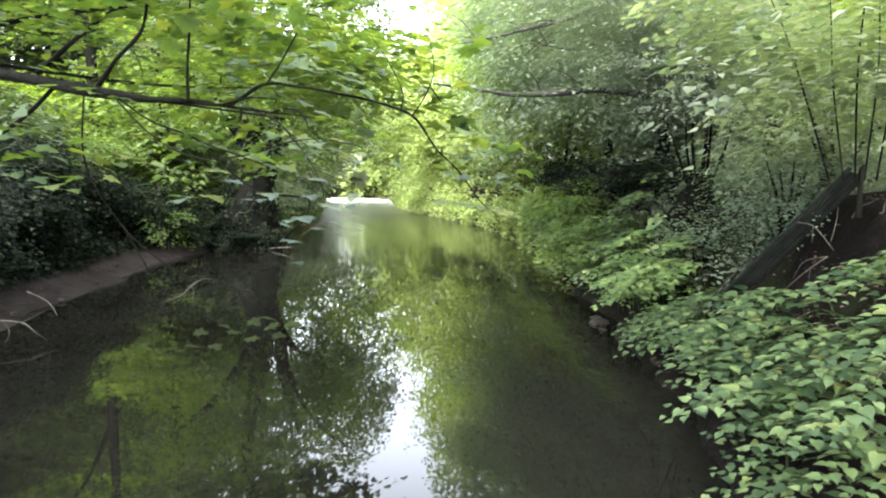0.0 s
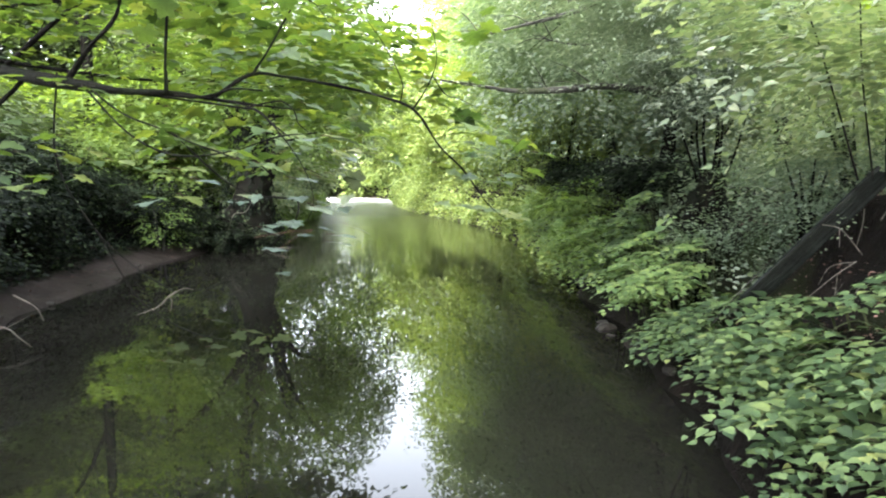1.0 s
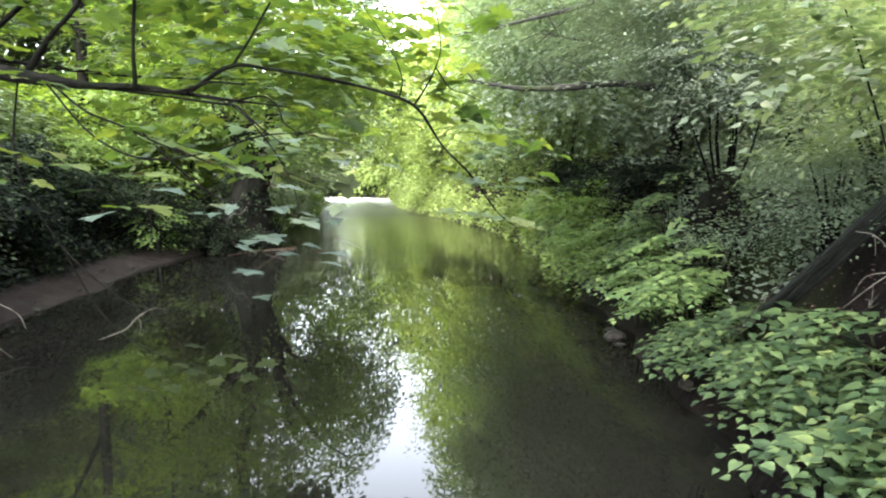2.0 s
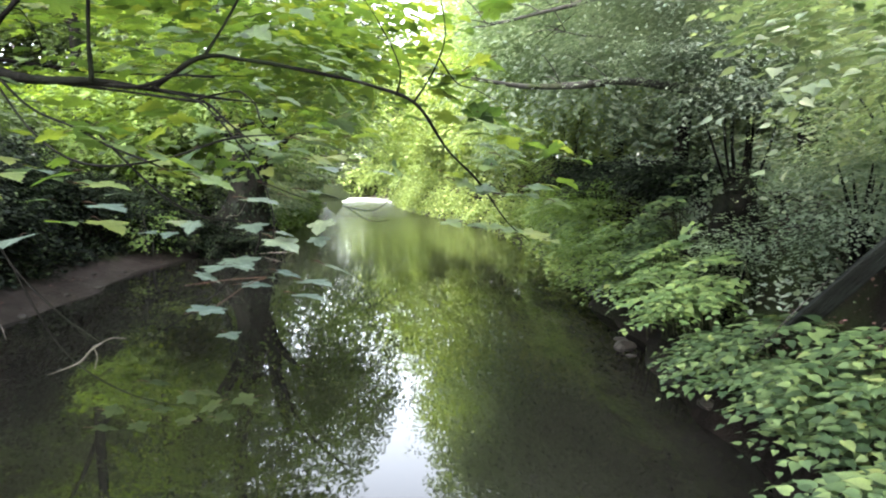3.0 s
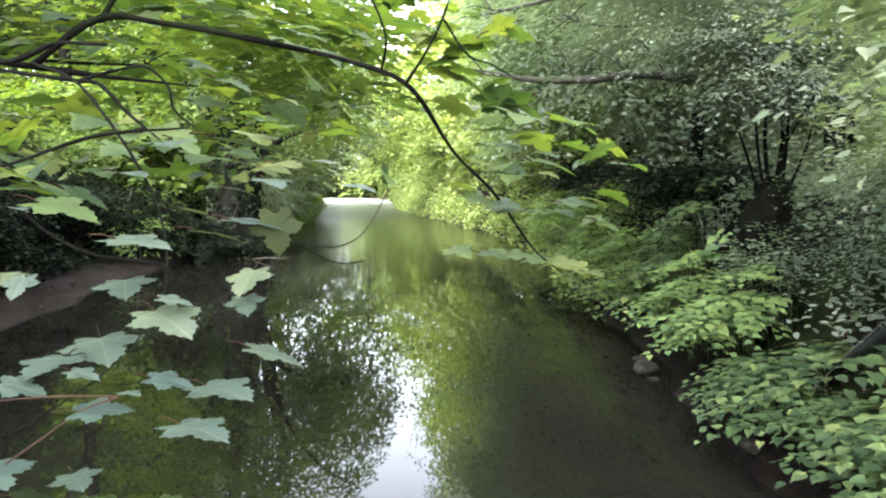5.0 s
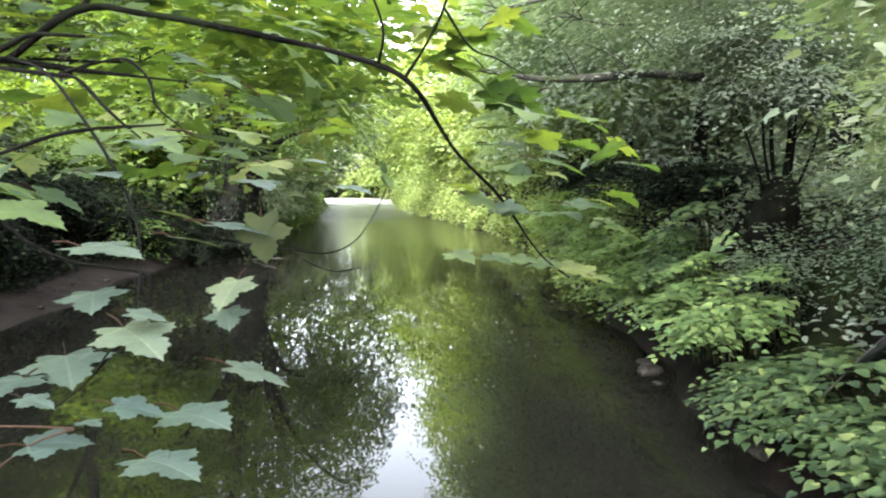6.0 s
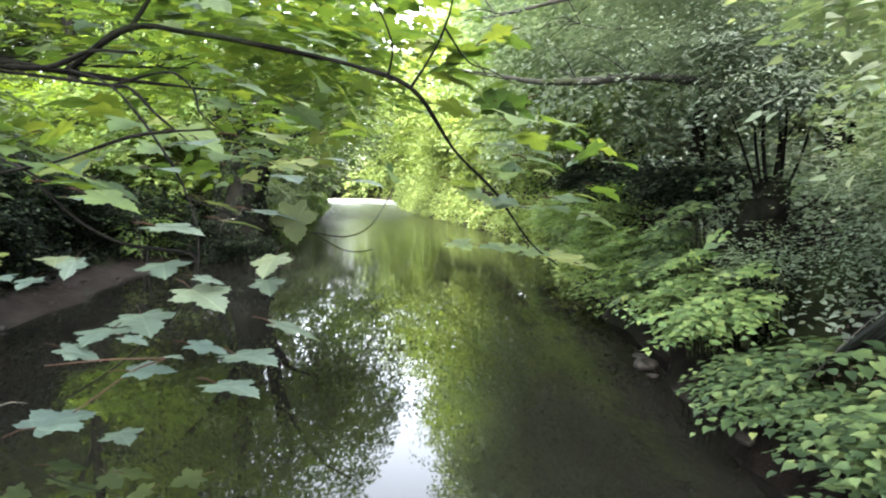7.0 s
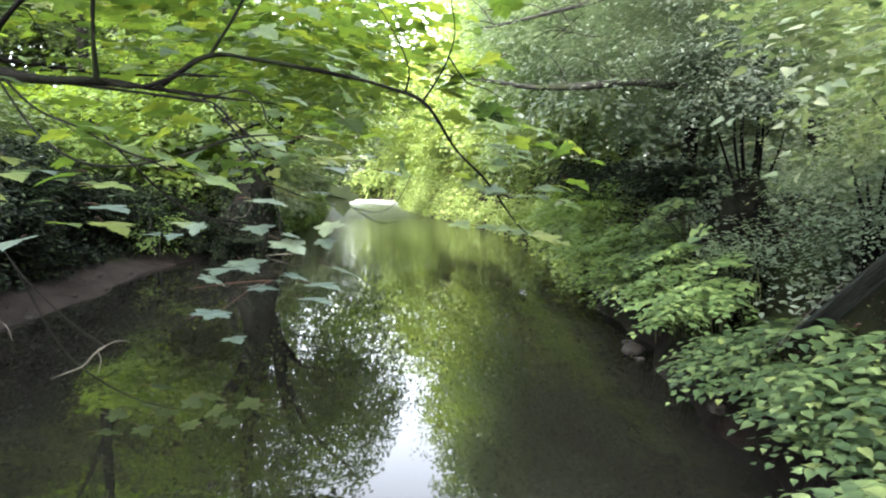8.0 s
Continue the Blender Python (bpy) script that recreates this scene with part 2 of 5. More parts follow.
# ---- mesh helpers ----
def part(name, data, mat, parent=None, label=""):
    """Links a bmesh or a mesh as one object under a thing or a part."""
    if isinstance(data, bmesh.types.BMesh):
        me = bpy.data.meshes.new(name)
        data.to_mesh(me)
        data.free()
    else:
        me = data
    if mat and not me.materials:
        me.materials.append(mat)
    ob = new(name, me)
    ob.parent = parent
    return tagged(ob, label)


def thing(name, at, label, category, group="", kind=""):
    ob = new(name)
    ob.location = at
    ob.empty_display_size = 0.2
    return tagged(ob, label, category, group, kind)


def raw_mesh(name, verts, faces, smooth=False):
    """verts (N, 3); faces: list of (index array M x k)."""
    me = bpy.data.meshes.new(name)
    me.vertices.add(len(verts))
    me.vertices.foreach_set("co", np.asarray(verts, dtype=np.float32).ravel())
    loops = np.concatenate([f.ravel() for f in faces])
    counts = np.concatenate([np.full(len(f), f.shape[1]) for f in faces])
    me.loops.add(len(loops))
    me.loops.foreach_set("vertex_index", loops.astype(np.int32))
    me.polygons.add(len(counts))
    me.polygons.foreach_set("loop_start", (np.cumsum(counts) - counts).astype(np.int32))
    if smooth:
        me.polygons.foreach_set("use_smooth", np.ones(len(counts), dtype=bool))
    me.update(calc_edges=True)
    return me


def unit(v):
    return v / np.maximum(np.linalg.norm(v, axis=-1, keepdims=True), 1e-9)


def spline(points, steps=6):
    """Points on a smooth curve through the given ones (the last column may be a radius)."""
    p = np.asarray(points, dtype=float)
    p = np.vstack([2 * p[0] - p[1], p, 2 * p[-1] - p[-2]])
    out = []
    for i in range(1, len(p) - 2):
        a, b, c, d = p[i - 1:i + 3]
        ka, kb, kc = [max(np.linalg.norm(v[:3]), 1e-6) ** 0.5 for v in (b - a, c - b, d - c)]  # centripetal: no loops
        tb = (b - a) * kb / ka - (c - a) * kb / (ka + kb) + (c - b)
        tc = (c - b) - (d - b) * kb / (kb + kc) + (d - c) * kb / kc
        for s in np.linspace(0, 1, steps, endpoint=False):
            out.append(b + tb * s + (3 * (c - b) - 2 * tb - tc) * s * s + (2 * (b - c) + tb + tc) * s ** 3)
    out.append(p[-2])
    return np.array(out)


def tube(points, sides=7, steps=6, lump=0.0, seed=0):
    """Round limb through (x, y, z, radius) points."""
    q = spline(points, steps)
    c, r = q[:, :3], np.maximum(q[:, 3], 0.0012)
    t = unit(np.gradient(c, axis=0))
    side = unit(np.cross(t, np.where(np.abs(t[:, 2:3]) > 0.9, [[1.0, 0, 0]], [[0, 0, 1.0]])))
    up = np.cross(side, t)
    a = np.linspace(0, 2 * np.pi, sides, endpoint=False)
    rr = r[:, None] * np.ones(sides)
    if lump:
        rng = np.random.default_rng(seed)
        ph = rng.uniform(0, 6.28, 4)
        for k in range(1, 4):
            rr = rr * (1 + lump / k * np.sin(a[None, :] * (k + 1) + ph[k] + np.arange(len(c))[:, None] * 0.35 * k))
        rr = rr * (1 + lump * 0.3 * rng.standard_normal(rr.shape))
    v = c[:, None] + rr[..., None] * (np.cos(a)[None, :, None] * side[:, None] + np.sin(a)[None, :, None] * up[:, None])
    n = len(c)
    i, j = np.meshgrid(np.arange(n - 1), np.arange(sides), indexing="ij")
    f = np.stack([i * sides + j, i * sides + (j + 1) % sides, (i + 1) * sides + (j + 1) % sides, (i + 1) * sides + j], -1).reshape(-1, 4)
    caps = [np.arange(sides)[::-1][None], (np.arange(sides) + (n - 1) * sides)[None]]
    return raw_mesh("limb", v.reshape(-1, 3), [f, *caps], True)


# ---- leaves ----
def outline_leaf(outline, cup, fold):
    """A leaf fanned from its middle; cup and fold bend it. Length 1 along x."""
    o = np.array(outline, dtype=float)
    o = np.vstack([o, (o * [1, -1])[::-1][1:-1]]) if abs(o[0, 1]) < 1e-6 and abs(o[-1, 1]) < 1e-6 else np.vstack([o, (o * [1, -1])[::-1]])
    xy = np.vstack([[0.42, 0.0], o])
    z = fold * np.abs(xy[:, 1]) - cup * (xy[:, 0] - 0.3) ** 2 - cup * 0.6 * xy[:, 1] ** 2
    n = len(o)
    return np.column_stack([xy, z]), np.array([[0, 1 + k, 1 + (k + 1) % n] for k in range(n)])


SYC_SHAPE = outline_leaf([(0.0, 0.0), (-0.06, 0.08), (-0.14, 0.2), (-0.13, 0.36), (-0.05, 0.33), (0.02, 0.38), (0.07, 0.33), (0.12, 0.34), (0.16, 0.45), (0.22, 0.49), (0.27, 0.63), (0.33, 0.55), (0.41, 0.55), (0.43, 0.46), (0.49, 0.43), (0.48, 0.3), (0.53, 0.24), (0.62, 0.31), (0.67, 0.25), (0.76, 0.26), (0.79, 0.17), (0.87, 0.13), (0.89, 0.06), (1.0, 0.0)], 0.3, 0.14)
FLAT_SHAPE = (SYC_SHAPE[0] * [1, 1, 0.6], SYC_SHAPE[1])
LITE_SHAPE = (np.array([(0.0, 0.0, 0), (-0.12, 0.36, 0.0), (0.1, 0.4, 0.02), (0.26, 0.62, 0.0), (0.5, 0.3, 0.02), (0.74, 0.25, -0.03), (1.0, 0.0, -0.1), (0.74, -0.25, -0.03), (0.5, -0.3, 0.02), (0.26, -0.62, 0.0), (0.1, -0.4, 0.02), (-0.12, -0.36, 0.0)]), np.array([list(range(11, -1, -1))]))
HEART_SHAPE = outline_leaf([(0.04, 0.0), (-0.04, 0.13), (-0.02, 0.28), (0.14, 0.37), (0.36, 0.35), (0.6, 0.22), (0.8, 0.07), (1.05, 0.0)], 0.16, 0.09)
OVAL_SHAPE = (np.array([(0, 0, 0), (0.28, 0.27, 0.04), (0.68, 0.23, 0.01), (1, 0, -0.12), (0.68, -0.23, 0.01), (0.28, -0.27, 0.04)], dtype=float), np.array([(0, 5, 4, 3, 2, 1)]))
SMALL_SHAPE = (np.array([(0, 0, 0), (0.45, 0.3, 0.05), (1, 0, -0.08), (0.45, -0.3, 0.05)], dtype=float), np.array([(0, 2, 1), (0, 3, 2)]))


def leaf_frames(axis, normal):
    x = unit(axis)
    z = unit(normal - (normal * x).sum(-1, keepdims=True) * x)
    return x, np.cross(z, x), z


def leaf_cloud(pos, axis, normal, size, shape):
    """One mesh of many leaves."""
    v, f = shape
    x, y, z = leaf_frames(axis, normal)
    s = size[:, None, None]
    verts = pos[:, None] + s * (v[None, :, 0:1] * x[:, None] + v[None, :, 1:2] * y[:, None] + v[None, :, 2:3] * z[:, None])
    faces = (f[None] + (np.arange(len(pos)) * len(v))[:, None, None]).reshape(-1, f.shape[1])
    return raw_mesh("leaves", verts.reshape(-1, 3), [faces], len(f) > 2)


def one_leaf(shape, name, stalk=0.0):
    """A single leaf mesh to be shared, with its stalk."""
    v, f = shape
    if stalk:
        w = 0.006
        sv = np.array([(0.02, w, 0), (0.02, -w, 0), (-stalk * 0.5, w, 0.05), (-stalk * 0.5, -w, 0.05), (-stalk, w, 0.02), (-stalk, -w, 0.02), (-stalk * 0.5, 0, 0.02), (0.02, 0, -0.03), (-stalk, 0, -0.01)])
        k = len(v)
        sf = np.array([(0, 1, 3), (0, 3, 2), (2, 3, 5), (2, 5, 4), (0, 2, 6), (0, 6, 7), (1, 7, 6), (1, 6, 3), (2, 4, 8), (2, 8, 6), (3, 6, 8), (3, 8, 5)]) + k
        me = raw_mesh(name, np.vstack([v, sv]), [f, sf], True)
        me.materials.append(None)
        me.materials.append(PETIOLE)
        me.polygons.foreach_set("material_index", np.r_[np.zeros(len(f), dtype=np.int32), np.ones(len(sf), dtype=np.int32)])
    else:
        me = raw_mesh(name, v, [f])
    return me


def leaf_objects(pos, axis, normal, size, me, parent, base, name="leaf"):
    """Leaves as parts of their own on one shared mesh. parent: one object, or one for each leaf."""
    x, y, z = leaf_frames(axis, normal)
    for k in range(len(pos)):
        ob = new(name, me)
        ob.parent = parent[k] if isinstance(parent, list) else parent
        m = Matrix([(*(np.array((x[k], y[k], z[k])).T[r] * size[k]), pos[k][r] - base[r]) for r in range(3)] + [(0, 0, 0, 1)])
        ob.matrix_basis = m


def sprays(rng, start, out, per, length, leaf, droop=0.25, spread=0.35, tilt=0.25, loose=0.2):
    """Flat sprays of alternate leaves: where each starts and which way it grows. Returns leaf positions, axes, normals, sizes."""
    k = len(start)
    out = unit(out)
    z = np.array([0.0, 0, 1.0])
    n = unit(z + tilt * rng.standard_normal((k, 3)))
    n = unit(n - 0.85 * (n * out).sum(-1, keepdims=True) * out)
    lat = np.cross(n, out)
    s = (np.arange(per)[None, :] + rng.uniform(0, 1, (k, per))) / per
    ln = length * rng.uniform(0.6, 1.25, (k, 1))
    sgn = np.where((np.arange(per)[None, :] + rng.integers(0, 2, (k, 1))) % 2 == 0, 1.0, -1.0)
    off = sgn * rng.uniform(0.0, 1.0, (k, per)) * spread * ln * (1.1 - 0.7 * s)
    p = start[:, None] + (s * ln)[..., None] * out[:, None] + off[..., None] * lat[:, None]
    p[..., 2] -= droop * (s ** 2) * ln
    p = p + 0.12 * leaf * rng.standard_normal(p.shape)
    a = out[:, None] * 0.75 + sgn[..., None] * lat[:, None] * rng.uniform(0.3, 1.0, (k, per, 1)) + 0.25 * rng.standard_normal(p.shape)
    a[..., 2] = a[..., 2] * 0.45 - droop * 0.5 * s - 0.06
    nn = n[:, None] + (1.6 * droop * s)[..., None] * out[:, None] + loose * rng.standard_normal(p.shape)
    sz = leaf * rng.uniform(0.6, 1.2, (k, per))
    return p.reshape(-1, 3), a.reshape(-1, 3), nn.reshape(-1, 3), sz.ravel()


def ranks(rng, start, out, per, length, leaf):
    """Shoots with two ranks of leaves that overlap like shingles and hang a little outwards."""
    k = len(start)
    out = unit(out)
    lat = unit(np.cross(np.array([0.0, 0, 1.0]), out))
    roll = rng.normal(0, 0.16, (k, 1))
    lat = unit(lat + [0, 0, 1.0] * roll)
    n = unit(np.cross(out, lat))
    n = np.where(n[:, 2:3] < 0, -n, n)
    s = (np.arange(per)[None, :] + rng.uniform(-0.2, 0.2, (k, per))) / per
    ln = length * rng.uniform(0.6, 1.2, (k, 1))
    sgn = np.where((np.arange(per)[None, :] + rng.integers(0, 2, (k, 1))) % 2 == 0, 1.0, -1.0)
    p = start[:, None] + (s * ln)[..., None] * out[:, None] + (sgn * leaf * rng.uniform(0.05, 0.35, (k, per)))[..., None] * lat[:, None]
    p[..., 2] -= 0.32 * s ** 2 * ln - 0.006 * rng.standard_normal((k, per))
    a = out[:, None] * rng.uniform(0.35, 0.8, (k, per, 1)) + sgn[..., None] * lat[:, None] * rng.uniform(0.5, 0.9, (k, per, 1))
    a[..., 2] -= 0.06 + 0.25 * s
    nn = n[:, None] + (0.12 + 0.22 * s)[..., None] * out[:, None] + 0.09 * rng.standard_normal(p.shape)
    sz = leaf * rng.uniform(0.7, 1.15, (k, per)) * (1.0 - 0.45 * s ** 2)
    return p.reshape(-1, 3), a.reshape(-1, 3), nn.reshape(-1, 3), sz.ravel()


def keep(cloud, mask):
    return tuple(c[mask] for c in cloud)


def joined(clouds):
    return tuple(np.concatenate(c) for c in zip(*clouds))


# ---- river and ground ----
RIVER_Y = [-60, -20, -4, 3, 5.3, 6.8, 8.1, 11.4, 15.7, 21.6, 29, 36.4, 45, 56, 72, 90, 120]
RIGHT_X = [3.0, 2.2, 1.5, 1.5, 1.9, 1.92, 2.05, 2.25, 2.3, 2.0, 0.45, -1.5, -3.2, -4.4, -5.8, -12, -45]
LEFT_X = [-6.0, -5.2, -4.4, -4.5, -4.75, -5.0, -5.3, -5.85, -6.1, -5.9, -6.6, -7.8, -9.4, -11.6, -14.8, -24, -60]


def bank_right(y):
    return np.interp(y, RIVER_Y, RIGHT_X) + 0.1 * np.sin(1.9 * y + 0.4) + 0.05 * np.sin(4.7 * y)


def bank_left(y):
    return np.interp(y, RIVER_Y, LEFT_X) + 0.12 * np.sin(1.3 * y + 1.0) + 0.05 * np.sin(3.9 * y)


def wobble(x, y):
    return (np.sin(1.7 * x + 0.6 * y) * np.cos(1.3 * y - 0.4 * x) + 0.6 * np.sin(3.9 * x - 2.1 * y + 1.0) * np.sin(2.8 * y + 1.7 * x)
            + 0.35 * np.sin(8.3 * x + 5.1 * y) * np.cos(7.1 * y - 3.3 * x))


def ground_height(x, y):
    dr, dl = x - bank_right(y), bank_left(y) - x
    dr = dr * np.where(dr > 0, np.interp(y, [4.5, 5.2, 9, 12], [1.0, 0.62, 0.7, 1.0]), 1.0)
    hr = np.interp(dr, [-1.2, -0.25, 0.0, 0.12, 0.6, 1.1, 2.4, 6, 25, 120], [-0.55, -0.22, -0.03, 0.18, 0.62, 1.5, 1.8, 2.1, 3.2, 7])
    hl = np.interp(dl, [-1.6, -0.4, 0.0, 0.35, 1.0, 1.25, 1.8, 2.4, 4, 8, 30, 120], [-0.55, -0.16, -0.02, 0.13, 0.32, 0.5, 1.3, 1.7, 1.9, 2.2, 3.4, 7])
    h = np.where(dr > dl, hr, hl)
    h = h + 0.85 * np.exp(-((x - 3.05) / 0.45) ** 2 - ((y - 7.45) / 0.6) ** 2)  # mound that carries the alder
    h = h - 0.55 * np.exp(-((x - 2.66) / 0.24) ** 2 - ((y - 6.6) / 0.34) ** 2)  # hollow under the alder
    mud = np.clip(dl * 4, 0, 1) * np.clip((1.5 - dl) * 3, 0, 1)
    h = h + 0.02 * mud * np.sin(7.3 * x + 2.2 * np.sin(3.1 * y)) * np.sin(8.7 * y + 1.9 * x)  # trodden mud of the shelf
    return h + 0.05 * wobble(x, y) * np.clip(np.maximum(dr, dl) * 2.2, 0.15, 1.6)


def ground_sheet():
    out = np.cumsum(0.12 * 1.17 ** np.arange(42))
    gx = np.concatenate([-9 - out[::-1], np.arange(-9, 5.0, 0.1), 5.0 + out])
    gy = np.concatenate([0.5 - out[::-1], np.arange(0.5, 18, 0.11), 18 + np.cumsum(0.14 * 1.1 ** np.arange(62))])
    x, y = np.meshgrid(gx, gy)
    z = ground_height(x, y)
    vs = np.column_stack([x.ravel(), y.ravel(), z.ravel()])
    nx = len(gx)
    i, j = np.meshgrid(np.arange(len(gy) - 1), np.arange(nx - 1), indexing="ij")
    f = np.stack([i * nx + j, i * nx + j + 1, (i + 1) * nx + j + 1, (i + 1) * nx + j], -1).reshape(-1, 4)
    me = raw_mesh("ground", vs, [f], True)
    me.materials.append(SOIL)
    return tagged(new("ground", me), "dark damp soil of the wooded river banks", "ground", kind="structure")


def strip(name, y0, y1, inset, z, mat, label):
    """A sheet of water from bank to bank."""
    ys = np.linspace(y0, y1, 60)
    ts = np.linspace(0, 1, 12)
    lx, rx = bank_left(ys) - inset, bank_right(ys) + inset
    x = lx[:, None] * (1 - ts) + rx[:, None] * ts
    v = np.column_stack([x.ravel(), np.repeat(ys, 12), np.full(x.size, z)])
    i, j = np.meshgrid(np.arange(59), np.arange(11), indexing="ij")
    f = np.stack([i * 12 + j, i * 12 + j + 1, (i + 1) * 12 + j + 1, (i + 1) * 12 + j], -1).reshape(-1, 4)
    me = raw_mesh(name, v, [f], True)
    me.materials.append(mat)
    return tagged(new(name, me), label, "water", kind="structure")


ground_sheet()
strip("water", -58, 33, 0.5, 0.0, WATER, "calm murky brown river water mirroring the trees")
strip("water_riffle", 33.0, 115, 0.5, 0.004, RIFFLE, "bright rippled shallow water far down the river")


def on_ground(x, y):
    return float(ground_height(np.array(x, dtype=float), np.array(y, dtype=float)))


# ---- trees ----
def crown_cloud(rng, centre, radii, count, per, length, leaf, shell=0.45, droop=0.25, lumps=15, tilt=0.14, loose=0.2, tier=0.12, strays=0.22, wide=0.22):
    """Leaf sprays gathered in uneven clumps inside an ellipsoid."""
    centre, radii = np.array(centre, dtype=float), np.array(radii, dtype=float)
    d = unit(rng.standard_normal((lumps, 3)))
    hub = centre + d * radii * rng.uniform(0.3, 0.9, (lumps, 1))
    pick = rng.integers(0, lumps, count)
    p = hub[pick] + rng.standard_normal((count, 3)) * radii * np.array([wide, wide, tier])
    stray = rng.random(count) < strays
    q = centre + unit(rng.standard_normal((count, 3))) * radii * (rng.random((count, 1)) ** shell)
    p = np.where(stray[:, None], q, p)
    out = (p - centre) * [1, 1, 0.25] + 0.45 * radii.mean() * rng.standard_normal((count, 3)) * [1, 1, 0.35]
    return sprays(rng, p, out, per, length, leaf, droop, 0.4, tilt, loose)


def open_lane(cloud):
    """Leaves out of the strip of open sky that runs above the river."""
    p = cloud[0]
    y = np.maximum(p[:, 1], 6)
    up = p[:, 2] / y
    mid = -y * np.interp(up, [0.25, 0.42], [0.057, 0.076])
    half = y * np.interp(up, [0.25, 0.35, 0.43], [0.024, 0.029, 0.054]) * (1 + 0.25 * np.sin(up * 31 + 0.8) + 0.2 * np.sin(up * 83 + 0.06 * p[:, 1]) + 0.15 * np.sin(p[:, 2] * 3.7 + 1))
    half = np.where(p[:, 1] < 0, 0.0, half)
    inside = (np.abs(p[:, 0] - mid) < half) & (p[:, 2] > 1.6 + 0.258 * np.maximum(p[:, 1], 4))
    hang = np.sin(p[:, 0] * 1.7 + p[:, 2] * 1.3) * np.sin(p[:, 1] * 0.7 + p[:, 2] * 1.9 + 0.6) > 0.66
    return keep(cloud, ~inside | hang)


def tree(name, x, y, height, crown, radii, mat, label, count, per=16, length=0.9, leaf=0.1, trunk_r=0.2, bark=None, shape=None, seed=0, lean=(0, 0), droop=0.3, group="riverside trees", crown_low=0.0, limbs=7, tiers=False):
    """Tapered wobbling trunk, limbs that reach into the crown, and a crown of leaf sprays. crown: centre of the foliage, from the foot."""
    rng = np.random.default_rng(seed)
    z0 = on_ground(x, y) - 0.12
    root = thing(name, (x, y, z0), label, "tree", group)
    bark = bark or BARK
    n = 7
    hs = np.linspace(0, height * 0.92, n)
    px = np.cumsum(rng.normal(0, 0.05 * height / n, n)) + lean[0] * (hs / height) ** 1.3
    py = np.cumsum(rng.normal(0, 0.05 * height / n, n)) + lean[1] * (hs / height) ** 1.3
    px, py = px - px[0], py - py[0]
    rr = trunk_r * (1 - hs / height) ** 0.8 + 0.012
    rr[0] *= 1.5
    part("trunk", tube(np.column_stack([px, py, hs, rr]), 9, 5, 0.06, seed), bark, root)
    c = np.array(crown, dtype=float)
    for k in range(limbs):
        h = height * rng.uniform(0.22, 0.75)
        b = np.array([np.interp(h, hs, px), np.interp(h, hs, py), h])
        tip = c + unit(rng.standard_normal(3)) * np.array(radii) * 0.8
        mid = 0.5 * (b + tip) + [0, 0, 0.12 * np.linalg.norm(tip - b)] + rng.normal(0, 0.15, 3)
        r0 = np.interp(h, hs, rr) * 0.45
        part("limb", tube([(*b, r0), (*mid, r0 * 0.6), (*tip, r0 * 0.12)], 6, 7, 0.04, seed + k), bark, root)
    cloud = crown_cloud(rng, c + [x, y, z0], radii, int(2.0 * count), per, length, 0.72 * leaf, droop=0.34, lumps=60, tilt=0.06, loose=0.07, tier=0.022, strays=0.06, wide=0.15) if tiers else crown_cloud(rng, c + [x, y, z0], radii, count, per, length, leaf, droop=droop)
    cloud = open_lane(cloud)
    cloud = keep(cloud, cloud[0][:, 2] > crown_low)
    cloud = keep(cloud, (cloud[0][:, 1] > 3.2) | (np.abs(cloud[0][:, 0]) > 1.2) | (cloud[0][:, 2] > 3.5))
    cloud = (cloud[0] - [x, y, z0], *cloud[1:])
    tagged(part("crown", leaf_cloud(*cloud, shape or OVAL_SHAPE), mat, root), kind="stuff")
    return root


GREEN = "tall riverside tree with a green leafy crown"
DARKER = "shaded riverside tree with dull green foliage"
THICK = "thicket of green bushes behind the bank"
FAR = [  # x, y, height, crown centre, crown radii, sprays, leaf, spray length
    (4.0, 29, 11, (-0.9, -1, 4.4), (3.6, 3.5, 4.4), 1500, 0.17, 1.2),
    (2.2, 38, 13, (-0.9, 0, 5.2), (4.2, 4, 5.4), 1500, 0.22, 1.5),
    (0.2, 50, 15, (-0.8, 0, 6.2), (4.6, 5, 6.4), 1300, 0.28, 1.9),
    (1.5, 68, 17, (0, 0, 7), (6, 6, 7), 1200, 0.36, 2.4),
    (8.5, 44, 19, (0, 0, 9), (6, 6, 9), 1200, 0.32, 2.0),
    (-25, 80, 18, (0, 0, 8), (9, 6, 8), 1200, 0.42, 2.6),
    (-9.5, 84, 11, (0, 0, 4.4), (6.5, 4, 5.2), 1200, 0.4, 2.2),
    (-18, 88, 12, (0, 0, 4.4), (6.5, 4, 5.6), 900, 0.45, 2.2),
    (-12.5, 96, 28, (0, 0, 12), (9, 6, 12.5), 1200, 0.55, 2.8),
    (-4.6, 80, 24, (-0.6, 0, 10), (5.0, 5, 10), 1200, 0.42, 2.4),
    (-15, 50, 12, (1.5, 0, 4), (5.5, 6, 4), 900, 0.3, 2.0),
    (-11.8, 44, 17, (4.6, 0, 9.5), (4.2, 4, 7.0), 520, 0.26, 1.7),
    (-15.5, 60, 24, (6.0, 0, 13), (5.0, 4, 10), 620, 0.36, 2.2),
    (-12, 37, 9, (2.4, 0, 2.4), (4.6, 5, 2.4), 900, 0.22, 1.3),
    (3.4, 33, 17, (-0.6, 0, 9.5), (3.6, 4, 6.5), 1300, 0.2, 1.5),
    (1.6, 46, 22, (-0.6, 0, 12), (4.6, 4, 9), 1300, 0.27, 1.8)]
